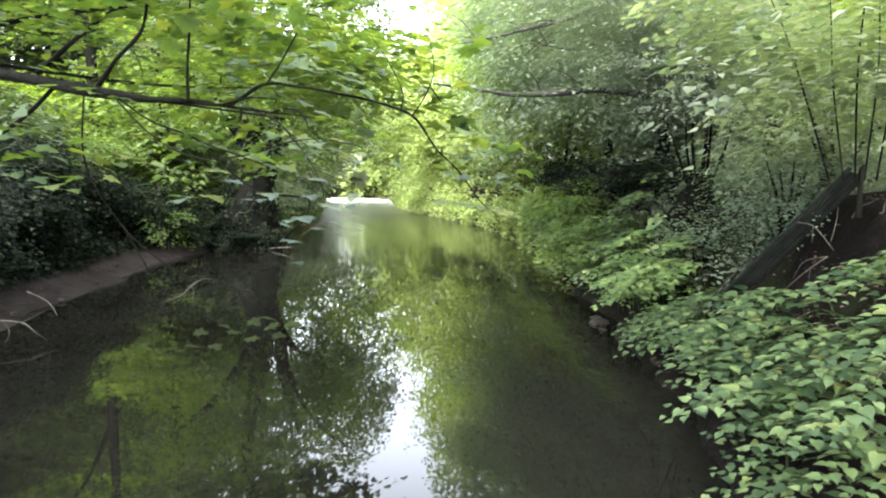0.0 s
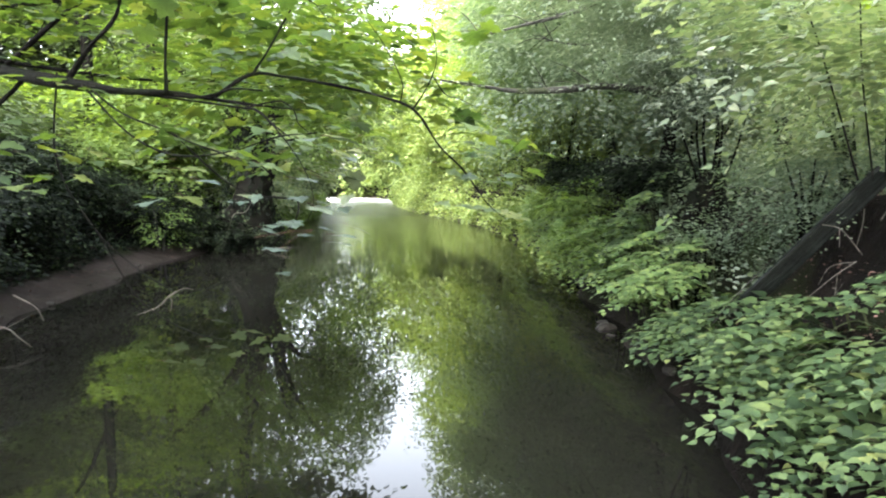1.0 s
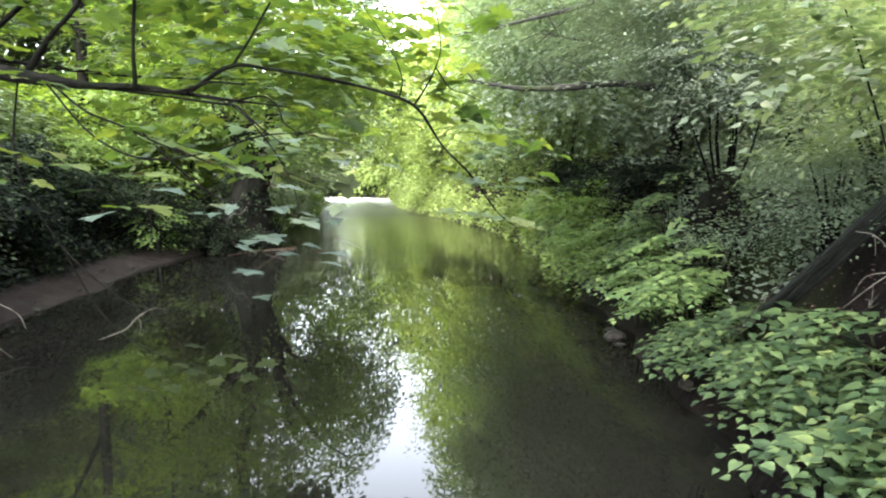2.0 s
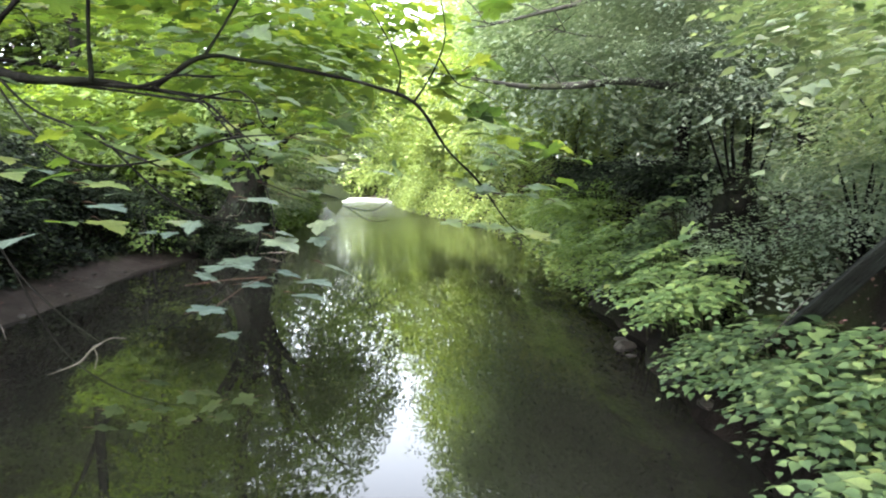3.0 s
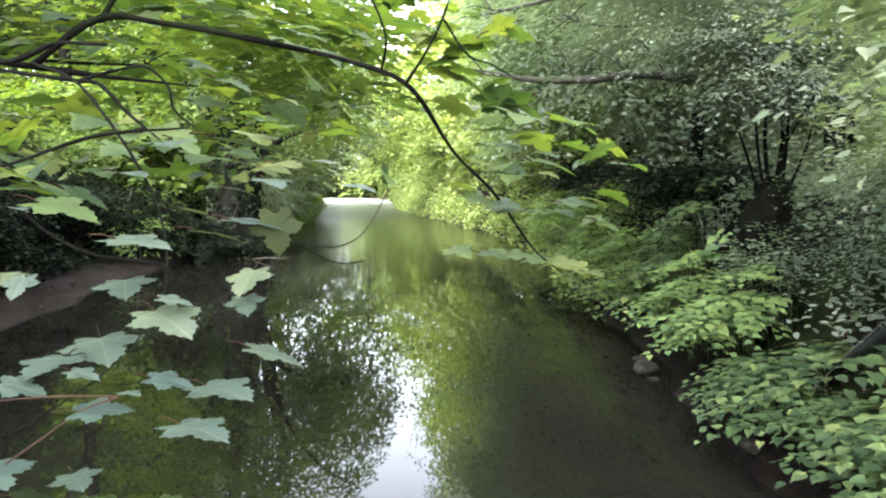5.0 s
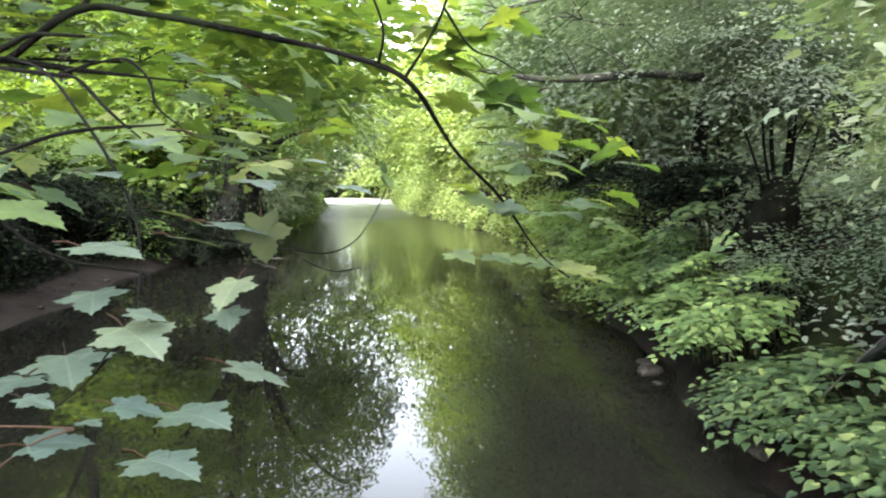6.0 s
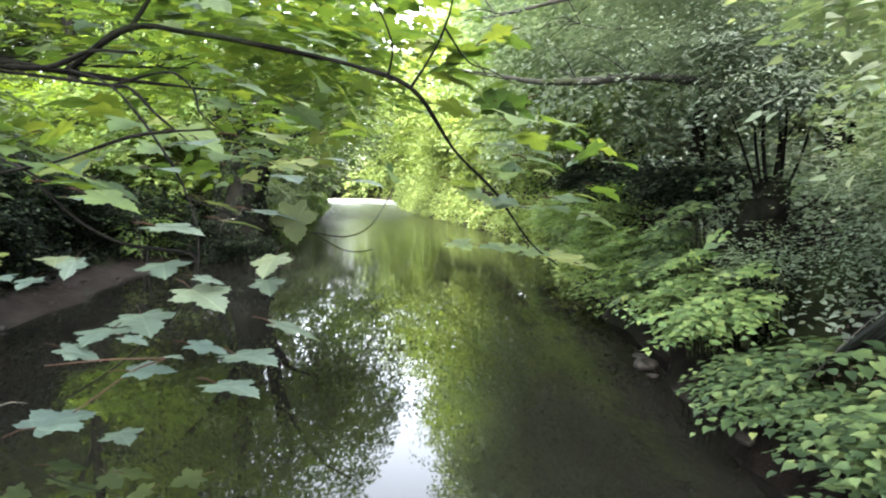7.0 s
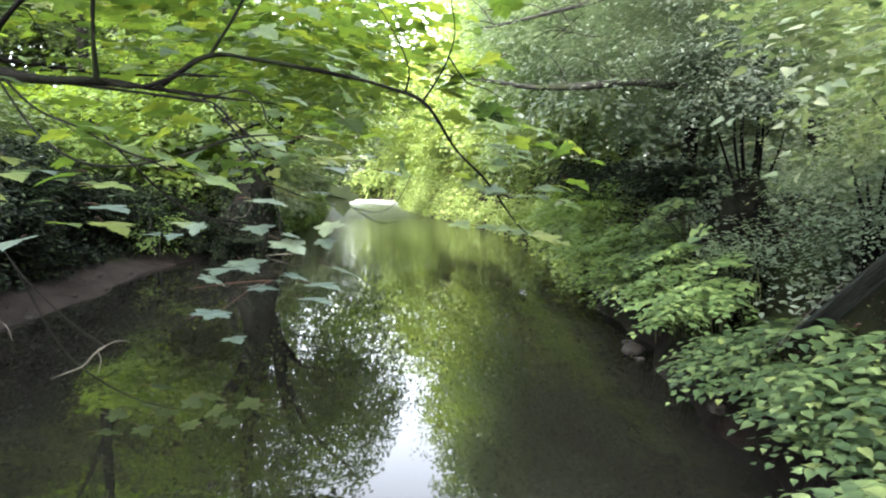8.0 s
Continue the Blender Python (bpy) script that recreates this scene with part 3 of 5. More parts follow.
for k, (x, y, h, c, r, n, lf, ln) in enumerate(FAR):
    tree("far_tree", x, y, h, c, r, CROWN_LIT if x > -11 or y > 90 else CROWN_DIM, GREEN, n, leaf=1.32 * lf, length=ln, seed=11 + k, per=10, shape=SMALL_SHAPE)
BACK = [  # trees and thickets that close both banks, plus unseen sun blockers
    ("bank_tree", -9.2, 26, 8, (1.8, -1, 2.6), (3.6, 4.5, 2.4), 620, 0.16, 1.2, CROWN),
    ("bank_tree", -9.4, 20.5, 13, (4.4, 0, 5.4), (2.3, 2.4, 3.8), 330, 0.14, 1.0, CROWN_DIM),
    ("bank_tree", -8.6, 27.5, 14, (4.4, 0, 6.6), (2.6, 2.6, 4.2), 480, 0.18, 1.2, CROWN_DIM),
    ("bank_tree", -11, 19, 15, (1.0, 0, 7.0), (4.2, 4.2, 5.6), 1200, 0.15, 1.1, CROWN_DIM),
    ("bank_tree", -16, 13, 14, (0.6, 0, 7.0), (4.4, 4.0, 5.6), 1500, 0.14, 1.0, CROWN_DIM),
    ("bank_tree", 10, 14, 16, (-0.8, 0, 8), (4.6, 4.2, 6.4), 1400, 0.17, 1.2, CROWN),
    ("bank_tree", 9.5, 22, 17, (-0.8, 0, 8), (4.6, 4.2, 7.0), 1400, 0.2, 1.3, CROWN),
    ("bank_tree", 8.5, 31, 17, (-0.8, 0, 8), (4.6, 4.2, 7.0), 1200, 0.24, 1.5, CROWN),
    ("bank_tree", 11.5, 19, 13, (0, 0, 5.5), (3.6, 4.5, 5.4), 1000, 0.22, 1.3, CROWN),
    ("bank_tree", -15, 30, 14, (0, 0, 6), (5, 5, 6), 1100, 0.26, 1.5, CROWN),
    ("thicket", -8.8, 21.5, 6, (0, 0, 3), (2.0, 2.4, 3.2), 700, 0.16, 1.0, FERN),
    # next four: never in view, added behind the camera to shade the near reach
    ("sun_block_tree", -12.2, -14, 29, (0, 0, 15.5), (3.7, 4, 12.5), 1700, 0.6, 2.0, CROWN),
    ("sun_block_tree", -6, -15, 26, (0.3, 0, 14), (4.5, 4, 10.5), 1500, 0.6, 2.0, CROWN),
    ("sun_block_tree", 5, -15, 26, (1.3, 0, 14), (4.5, 4, 11), 900, 0.5, 2.0, CROWN),
    ("sun_block_tree", 12, -14, 26, (-1, 0, 14), (4.5, 4, 11), 900, 0.5, 2.0, CROWN),
    ("thicket", 8.2, 14.5, 6, (0, 0, 2.8), (1.8, 2.0, 3.4), 800, 0.2, 1.0, CROWN_LIT),
    ("thicket", 10.5, 18, 7, (0, 0, 3.2), (2.2, 2.6, 3.8), 800, 0.24, 1.1, CROWN_LIT),
    ("thicket", 6.4, 11.0, 5, (0, 0, 2.4), (1.3, 1.5, 2.6), 600, 0.15, 0.8, HAZEL),
    ("thicket", 6.3, 15.5, 6, (0, 0, 2.6), (1.6, 1.6, 3.0), 800, 0.2, 0.9, HAZEL),
    ("thicket", 7.6, 19.5, 6, (0, 0, 3.0), (2.0, 2.0, 3.4), 800, 0.22, 0.9, CROWN_LIT),
    ("thicket", -8.4, 18.0, 6, (0, 0, 1.8), (1.5, 1.6, 1.8), 700, 0.17, 0.9, CROWN),
    ("thicket", -19.5, 21.5, 6, (0, 0, 1.8), (2.6, 2.4, 1.8), 900, 0.26, 0.9, FERN),
    ("thicket", -16.0, 31, 7, (0, 0, 3.4), (3.0, 2.6, 4.2), 900, 0.3, 1.0, CROWN_DIM),
    # fern leaf colour on the right-hand thickets paints in their sunlit look
    ("thicket", 8.4, 6.2, 5, (0, 0, 2.4), (1.6, 1.6, 2.6), 420, 0.17, 0.9, FERN),
    ("thicket", 9.6, 10.2, 6, (0, 0, 2.8), (1.8, 2.2, 3.2), 500, 0.19, 0.9, FERN),
    ("thicket", 11.0, 14.0, 6, (0, 0, 3.2), (2.0, 2.6, 3.6), 500, 0.22, 1.0, CROWN_LIT),
    ("thicket", -9.6, 11.2, 4, (0, 0, 1.0), (1.7, 2.0, 0.9), 520, 0.14, 0.7, CROWN_DIM),
    ("thicket", -19.5, 15, 8, (0, 0, 4), (3.0, 3.0, 5.0), 700, 0.24, 1.2, CROWN_DIM),
    # brightened by leaf colour too, as if the sun reached behind the bank
    ("thicket", 6.6, 4.6, 4, (0, 0, 2.2), (1.8, 1.9, 2.2), 620, 0.1, 0.8, FERN),
    ("thicket", 7.0, 8.5, 5, (0, 0, 2.4), (2.0, 2.2, 2.5), 620, 0.12, 0.9, FERN),
    ("thicket", 7.2, 12.5, 5, (0, 0, 2.6), (2.2, 2.4, 2.8), 620, 0.14, 1.0, HAZEL),
    ("thicket", 7.2, 17.5, 6, (0, 0, 3), (2.3, 2.8, 3.2), 620, 0.16, 1.1, HAZEL),
    ("thicket", -13.6, 9.0, 4, (0, 0, 1.2), (2.4, 3.0, 1.1), 700, 0.17, 0.8, CROWN_DIM),
    ("thicket", -11.5, 14.0, 4, (0, 0, 1.2), (2.6, 3.0, 1.1), 900, 0.17, 0.8, CROWN_DIM),
    ("thicket", -10.0, 21.0, 7, (0, 0, 2.4), (2.0, 2.4, 2.4), 800, 0.2, 1.0, CROWN),
    ("thicket", -14.5, 27, 7, (0, 0, 2.0), (3.6, 2.5, 2.2), 800, 0.3, 1.2, FERN),
    ("thicket", -21, 24, 8, (0, 0, 2.2), (4.0, 3.0, 2.4), 700, 0.34, 1.4, FERN),
    ("bank_tree", -17, 29, 20, (0, 0, 9.5), (5.0, 4.0, 7.5), 1900, 0.3, 1.5, CROWN_DIM),
    ("bank_tree", -24, 28, 20, (0, 0, 9.5), (5.5, 4.0, 7.5), 1700, 0.32, 1.6, CROWN_DIM),
    ("bank_tree", -11.5, 32, 20, (0, 0, 9.5), (4.0, 4.0, 7.5), 900, 0.3, 1.5, CROWN_DIM),
    ("bank_tree", -20.5, 33, 22, (0, 0, 10.5), (6.0, 4.0, 8.5), 2000, 0.32, 1.6, CROWN_DIM),
    ("bank_tree", -24, 18, 20, (0, 0, 9.0), (5.0, 5.0, 7.5), 1700, 0.3, 1.6, CROWN_DIM),
    ("thicket", 6.6, 22.8, 6, (0, 0, 1.6), (2.2, 1.6, 2.0), 900, 0.2, 0.9, CROWN_LIT),
    ("thicket", -10, -5, 5, (0, 0, 2.4), (2.4, 3.0, 2.6), 300, 0.24, 1.0, FERN),
    ("thicket", 7.5, -4, 5, (0, 0, 2.4), (2.4, 3.0, 2.6), 300, 0.24, 1.0, HAZEL)]
for k, (nm, x, y, h, c, r, n, lf, ln, mt) in enumerate(BACK):
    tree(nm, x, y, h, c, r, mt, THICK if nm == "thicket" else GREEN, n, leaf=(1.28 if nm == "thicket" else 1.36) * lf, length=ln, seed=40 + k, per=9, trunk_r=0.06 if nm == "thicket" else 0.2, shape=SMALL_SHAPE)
SHADED = [
    (5.5, 10.0, 10, (-2.5, -0.8, 3.9), (2.9, 2.4, 3.5), 900, 0.135, 0.9, SHADE),
    (4.7, 13.0, 12, (-1.8, 0, 4.3), (3.2, 2.8, 4.1), 950, 0.155, 1.0, WILLOW),
    (5.0, 18.0, 13, (-1.9, 0, 5.2), (3.5, 3.2, 5.0), 950, 0.18, 1.2, WILLOW),
    (5.0, 23.5, 13, (-1.4, 0, 5.0), (3.4, 3.2, 5.0), 1000, 0.18, 1.2, CROWN)]
for k, (x, y, h, c, r, n, lf, ln, mt) in enumerate(SHADED):
    tree("shaded_tree", x, y, h, c, r, mt, DARKER, n, leaf=1.1 * lf, length=ln, seed=31 + k, per=16, limbs=9, trunk_r=0.11, tiers=True, shape=SMALL_SHAPE)


def woods():
    """The wood that closes the distance, all round."""
    rng = np.random.default_rng(5)
    clouds = []
    for k in range(46):
        a = 2 * np.pi * k / 46 + rng.uniform(-0.05, 0.05)
        r = rng.uniform(75, 120)
        x, y = r * math.cos(a) - 4, r * math.sin(a) + 15
        if abs(x + 4) < 14 and y < 0:
            y -= 20
        clouds.append(crown_cloud(rng, (x, y, on_ground(x, y) + 7), (8, 8, 9), 120, 10, 3.2, 1.7))
    cloud = open_lane(joined(clouds))
    ob = part("woods", leaf_cloud(*cloud, SMALL_SHAPE), CROWN_DIM)
    tagged(ob, "distant green wood closing the river valley", "woods", kind="stuff")


woods()


# ---- left bank ----
def old_tree():
    """The dark leaning tree at the water's edge, with a swollen root plate."""
    x, y = -5.15, 16.2
    root = thing("old_tree", (x, y, -0.1), "dark old waterside tree with a swollen root bole and forked trunk", "tree", "riverside trees")
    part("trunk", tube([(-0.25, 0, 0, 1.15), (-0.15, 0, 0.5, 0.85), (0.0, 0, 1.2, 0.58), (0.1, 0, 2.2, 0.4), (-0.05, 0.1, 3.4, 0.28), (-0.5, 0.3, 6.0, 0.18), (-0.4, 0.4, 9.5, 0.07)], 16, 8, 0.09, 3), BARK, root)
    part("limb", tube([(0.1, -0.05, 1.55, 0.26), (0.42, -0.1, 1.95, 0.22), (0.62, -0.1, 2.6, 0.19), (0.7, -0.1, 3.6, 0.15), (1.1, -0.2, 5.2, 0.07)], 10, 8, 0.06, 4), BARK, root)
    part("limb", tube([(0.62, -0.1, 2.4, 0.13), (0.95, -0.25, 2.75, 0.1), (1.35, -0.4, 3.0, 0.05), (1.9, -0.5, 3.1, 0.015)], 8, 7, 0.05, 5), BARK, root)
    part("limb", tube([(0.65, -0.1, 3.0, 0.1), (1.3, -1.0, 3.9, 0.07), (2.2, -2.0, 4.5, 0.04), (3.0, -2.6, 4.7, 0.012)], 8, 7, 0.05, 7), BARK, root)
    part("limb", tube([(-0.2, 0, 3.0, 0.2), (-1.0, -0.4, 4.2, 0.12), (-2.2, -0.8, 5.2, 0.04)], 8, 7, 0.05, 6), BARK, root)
    rng = np.random.default_rng(41)
    n = 1900
    a, h = rng.uniform(-3.4, 0.5, n), 0.05 + 3.4 * rng.random(n) ** 1.4
    r = np.interp(h, [0, 0.5, 1.2, 2.2, 3.4], [1.15, 0.9, 0.62, 0.44, 0.32]) + rng.uniform(0.0, 0.16, n)
    d = np.column_stack([np.cos(a), np.sin(a), np.zeros(n)])
    p = d * r[:, None] + np.column_stack([np.interp(h, [0, 1.2], [-0.25, -0.05]), np.zeros(n), h])
    patch = np.sin(a * 3 + h * 2.1) + np.sin(h * 4.3 - a * 2) > -0.9
    hang = rng.standard_normal((n, 3)) * [0.5, 0.5, 0.3] + [0, 0, -1.0]
    tagged(part("ivy", leaf_cloud(p[patch], hang[patch], (d + 0.35 * rng.standard_normal((n, 3)))[patch], 0.1 * rng.uniform(0.7, 1.3, patch.sum()), OVAL_SHAPE), IVY_SHADED, root, "dark ivy climbing the trunk"), kind="stuff")
    cloud = joined([crown_cloud(rng, (x - 0.2, y, 6.8), (3.6, 3.2, 3.6), 430, 18, 0.9, 0.13), crown_cloud(rng, (x + 1.4, y - 0.4, 3.7), (1.7, 1.6, 1.6), 380, 18, 0.8, 0.12, droop=0.5), crown_cloud(rng, (x - 0.1, y - 1.5, 4.7), (1.4, 0.8, 1.5), 200, 18, 0.7, 0.11, droop=0.5), crown_cloud(rng, (x + 2.7, y - 2.0, 4.0), (0.8, 0.9, 1.3), 170, 14, 0.6, 0.1, droop=0.4)])
    cloud = open_lane(cloud)
    tagged(part("crown", leaf_cloud(cloud[0] - [x, y, -0.1], *cloud[1:], OVAL_SHAPE), CROWN, root), kind="stuff")


old_tree()


def cover(name, xs, ys, height, count, leaf, shape, mat, label, seed, rise=0.25, clump=1.6, low=0.12, follow=0):
    """Leaves over the ground between given bounds: nobody could count them."""
    rng = np.random.default_rng(seed)
    x, y = rng.uniform(*xs, count), rng.uniform(*ys, count)
    if follow and low < 0:
        x = x * np.interp(y, [10, 40], [0.6, 1.2])
    if follow:
        x = bank_right(y) + x if follow > 0 else bank_left(y) - x
    g = ground_height(x, y)
    lumps = 0.5 + 0.5 * np.sin(x * clump + 1.3 * np.sin(y * 0.9)) * np.cos(y * clump * 0.8 + np.sin(x))
    ok = (g > low) & (rng.random(count) < 0.35 + 0.65 * lumps)
    ok &= (x - 2.68) ** 2 + (y - 6.35) ** 2 > 0.4  # the hollow under the alder stays bare
    x, y, g, lumps = x[ok], y[ok], np.maximum(g[ok], 0.03), lumps[ok]
    n = len(x)
    p = np.column_stack([x, y, g + rng.random(n) ** 1.5 * height * (0.25 + lumps)])
    if follow > 0:  # the view into the hollow stays open
        p = p[(p[:, 0] > 3.0) | (p[:, 1] > 7.2) | (p[:, 2] < 1.15)]
        n = len(p)
    a = rng.standard_normal((n, 3)) * [1, 1, 0.3]
    nn = np.array([0, 0, 1.0]) + rise * 2 * rng.standard_normal((n, 3))
    ob = part(name, leaf_cloud(p, a, nn, leaf * rng.uniform(0.6, 1.3, n), shape), mat)
    return tagged(ob, label, "undergrowth", kind="stuff")


cover("ivy_cover", (0.6, 4.6), (3, 16), 0.45, 52000, 0.085, OVAL_SHAPE, IVY_SHADED, "dark ivy and brambles covering the shaded bank slope", 51, low=0.2, follow=-1)
cover("bank_top_cover", (3.4, 9.5), (3, 22), 0.6, 34000, 0.12, SMALL_SHAPE, CROWN_DIM, "green ferns and nettles on the bank top", 53, low=1.3, follow=-1, rise=0.2)
cover("far_bank_cover", (-0.1, 5), (17, 60), 1.0, 22000, 0.2, SMALL_SHAPE, CROWN, "green undergrowth along the far bank", 52, low=0.03, follow=-1)
cover("right_bank_cover", (0.6, 6), (5, 20), 0.6, 52000, 0.075, OVAL_SHAPE, SHADE, "dull green undergrowth beneath the bank trees", 55, low=0.3, follow=1)
cover("bend_cover", (-0.15, 5), (16, 62), 1.0, 26000, 0.18, SMALL_SHAPE, CROWN_LIT, "green undergrowth hanging over the river bend", 56, low=0.03, follow=1)


cover("bank_fringe", (-0.2, 0.8), (11, 66), 1.1, 24000, 0.15, SMALL_SHAPE, CROWN_LIT, "green leaves trailing to the water at the river bend", 57, low=-2, follow=1)
cover("shore_fringe", (-0.3, 0.9), (17, 66), 1.0, 15000, 0.17, SMALL_SHAPE, CROWN, "green leaves trailing to the water along the shore", 58, low=-2, follow=-1)


cover("river_end_cover", (-0.3, 9), (58, 108), 2.6, 16000, 0.45, SMALL_SHAPE, CROWN_LIT, "green thicket closing the far end of the river", 61, low=-2, follow=1)
cover("leaf_litter", (-0.05, 1.3), (3.5, 14), 0.03, 1100, 0.04, OVAL_SHAPE, LITTER, "scattered brown dead leaves on the muddy shore", 59, low=0.01, follow=-1)
cover("bank_litter", (0.3, 2.0), (2.5, 7), 0.03, 4200, 0.032, OVAL_SHAPE, LITTER, "brown dead leaves on the dark earth bank", 60, low=0.2, follow=1)


def shrub(name, x, y, spread, top, mat, label, count, leaf, per=14, length=0.5, shape=None, seed=0, stems=6, base=None, bark=None, low=0.1, droop=0.35, tiers=False):
    """Many-stemmed bush: stems out of one foot, leaf sprays round them."""
    rng = np.random.default_rng(seed)
    z0 = (on_ground(x, y) if base is None else base) - 0.05
    root = thing(name, (x, y, z0), label, "shrub", "bank shrubs")
    for k in range(stems):
        a = rng.uniform(0, 6.28)
        d = np.array([math.cos(a), math.sin(a)]) * spread * rng.uniform(0.3, 0.8)
        h = top * rng.uniform(0.7, 1.0)
        part("stem", tube([(0.06 * math.cos(a), 0.06 * math.sin(a), 0, 0.028), (*(d * 0.35), h * 0.5, 0.02), (*d, h, 0.005)], 6, 6, 0.05, seed + k), bark or BARK_GREY, root)
    cloud = crown_cloud(rng, (x, y, z0 + top * 0.58), (spread, spread, top * 0.48), count, per, length, leaf, droop=0.14 if tiers else droop, lumps=22 if tiers else 15, tilt=0.09 if tiers else 0.14, loose=0.12 if tiers else 0.2, tier=0.05 if tiers else 0.12)
    cloud = keep(cloud, cloud[0][:, 2] > np.maximum(low, ground_height(cloud[0][:, 0], cloud[0][:, 1]) + 0.03))
    tagged(part("crown", leaf_cloud(cloud[0] - [x, y, z0], *cloud[1:], shape or OVAL_SHAPE), mat, root), kind="stuff")
    return root


shrub("elder_bush", -6.5, 13.8, 0.4, 1.1, CROWN, "small leafy green bush above the mud", 70, 0.09, seed=61)
# near-black leaves below fill in the shade around the old tree and slope
shrub("elder_bush", -6.9, 14.2, 0.9, 1.5, IVY_SHADED, "leafy green bush beside the old tree", 340, 0.09, seed=62)
shrub("elder_bush", -7.0, 9.6, 0.9, 1.35, IVY_SHADED, "shaded dark green bush on the bank slope", 420, 0.085, seed=63)
shrub("elder_bush", -6.5, 7.4, 1.0, 1.4, IVY_SHADED, "shaded dark green bush on the bank slope", 400, 0.08, seed=64)
shrub("elder_bush", -7.7, 11.2, 0.8, 1.3, IVY_SHADED, "shaded dark green bush on the bank slope", 400, 0.09, seed=72)
shrub("elder_bush", -7.6, 12.6, 0.7, 1.0, IVY_SHADED, "shaded dark green bush on the bank slope", 320, 0.09, seed=73)
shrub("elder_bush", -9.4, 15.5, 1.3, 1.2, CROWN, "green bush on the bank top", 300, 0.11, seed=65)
shrub("elder_bush", -6.15, 15.0, 0.55, 1.3, IVY_SHADED, "near-black ivy bush filling the shade under the old tree", 170, 0.08, seed=69, length=0.35)
shrub("elder_bush", -5.5, 15.0, 0.5, 0.9, IVY_SHADED, "near-black ivy bush filling the shade under the old tree", 160, 0.08, seed=70, length=0.3, low=0.03)
shrub("elder_bush", -4.75, 15.5, 0.4, 0.7, IVY_SHADED, "near-black ivy bush filling the shade under the old tree", 120, 0.08, seed=71, length=0.3, low=0.03, base=0.0)
shrub("fern_clump", -16.5, 22.5, 2.4, 3.0, FERN, "bright yellow-green fern clump on the hillside", 520, 0.16, seed=91, length=1.0, tiers=True)
shrub("fern_clump", -12.8, 23.5, 2.2, 2.6, FERN, "bright yellow-green fern clump on the hillside", 520, 0.16, seed=92, length=1.0, tiers=True)
shrub("elder_bush", -6.4, 20.0, 1.2, 2.4, HAZEL, "green bush overhanging the river", 300, 0.13, seed=66)
shrub("elder_bush", -6.6, 24.5, 1.4, 2.8, HAZEL, "green bush overhanging the river", 300, 0.15, seed=67)
shrub("elder_bush", -7.4, 31, 1.6, 3.0, HAZEL, "green bush overhanging the river", 300, 0.19, seed=68)


# ---- right bank: bushes and trees ----
def under(seed, x, y, s, top, mat, count, leaf, label, shape=None, length=0.6):
    return shrub("hazel_bush", x, y, s, top, mat, label, count, leaf, seed=seed, shape=shape, length=length, bark=BARK, tiers=y < 25)


# bushes added as a dark backing where the gap under the trees is shaded
DIM = "near-black ivy bush standing in for shade under the trees"
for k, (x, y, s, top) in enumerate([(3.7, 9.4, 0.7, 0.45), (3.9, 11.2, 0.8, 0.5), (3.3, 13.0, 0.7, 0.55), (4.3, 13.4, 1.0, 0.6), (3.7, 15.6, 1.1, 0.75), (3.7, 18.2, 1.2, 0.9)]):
    shrub("shade_backing_bush", x, y, s, top, IVY_SHADED, DIM, 420, 0.1, seed=171 + k, length=0.5, bark=BARK)
LOW = "dense shaded bush with layered dull green sprays"
BEND = "light green bush leaning over the river bend"
for k, (x, y, s, top, mt, n, lf, lb) in enumerate([
        (3.6, 5.5, 0.8, 1.1, HAZEL, 560, 0.055, "pale green small-leaved bush above the earth bank"), (3.08, 5.3, 0.45, 1.0, WILLOW, 760, 0.034, "pale grey-green small-leaved bush on the bank"),
        (2.78, 6.58, 0.3, 1.1, WILLOW, 260, 0.045, "grey-green small-leaved bush at the foot of the alder"),
        (2.45, 8.6, 0.7, 0.75, CROWN, 380, 0.07, LOW), (2.7, 10.2, 0.8, 0.7, CROWN, 330, 0.08, LOW), (2.9, 12.0, 0.9, 0.9, CROWN, 330, 0.09, LOW), (2.9, 14.4, 0.9, 0.8, CROWN, 330, 0.1, LOW),
        (3.4, 17.0, 1.1, 2.8, CROWN_LIT, 460, 0.11, BEND), (3.5, 20.0, 1.3, 2.8, CROWN_LIT, 440, 0.13, BEND), (3.2, 24.0, 1.5, 3.0, CROWN_LIT, 420, 0.15, BEND), (2.8, 28.0, 1.7, 3.2, CROWN_LIT, 400, 0.17, BEND), (2.2, 32.5, 1.9, 3.4, CROWN_LIT, 400, 0.2, BEND), (1.1, 37.5, 2.0, 3.6, CROWN_LIT, 380, 0.23, BEND), (-0.2, 44.0, 2.2, 4.0, CROWN_LIT, 380, 0.26, BEND)]):
    under(70 + k if y > 7 else 71 + k if y < 6 else 95, x, y, s, top, mt, n, lf, lb, SMALL_SHAPE if y > 16 else None, 0.25 if s < 0.4 else 0.6)


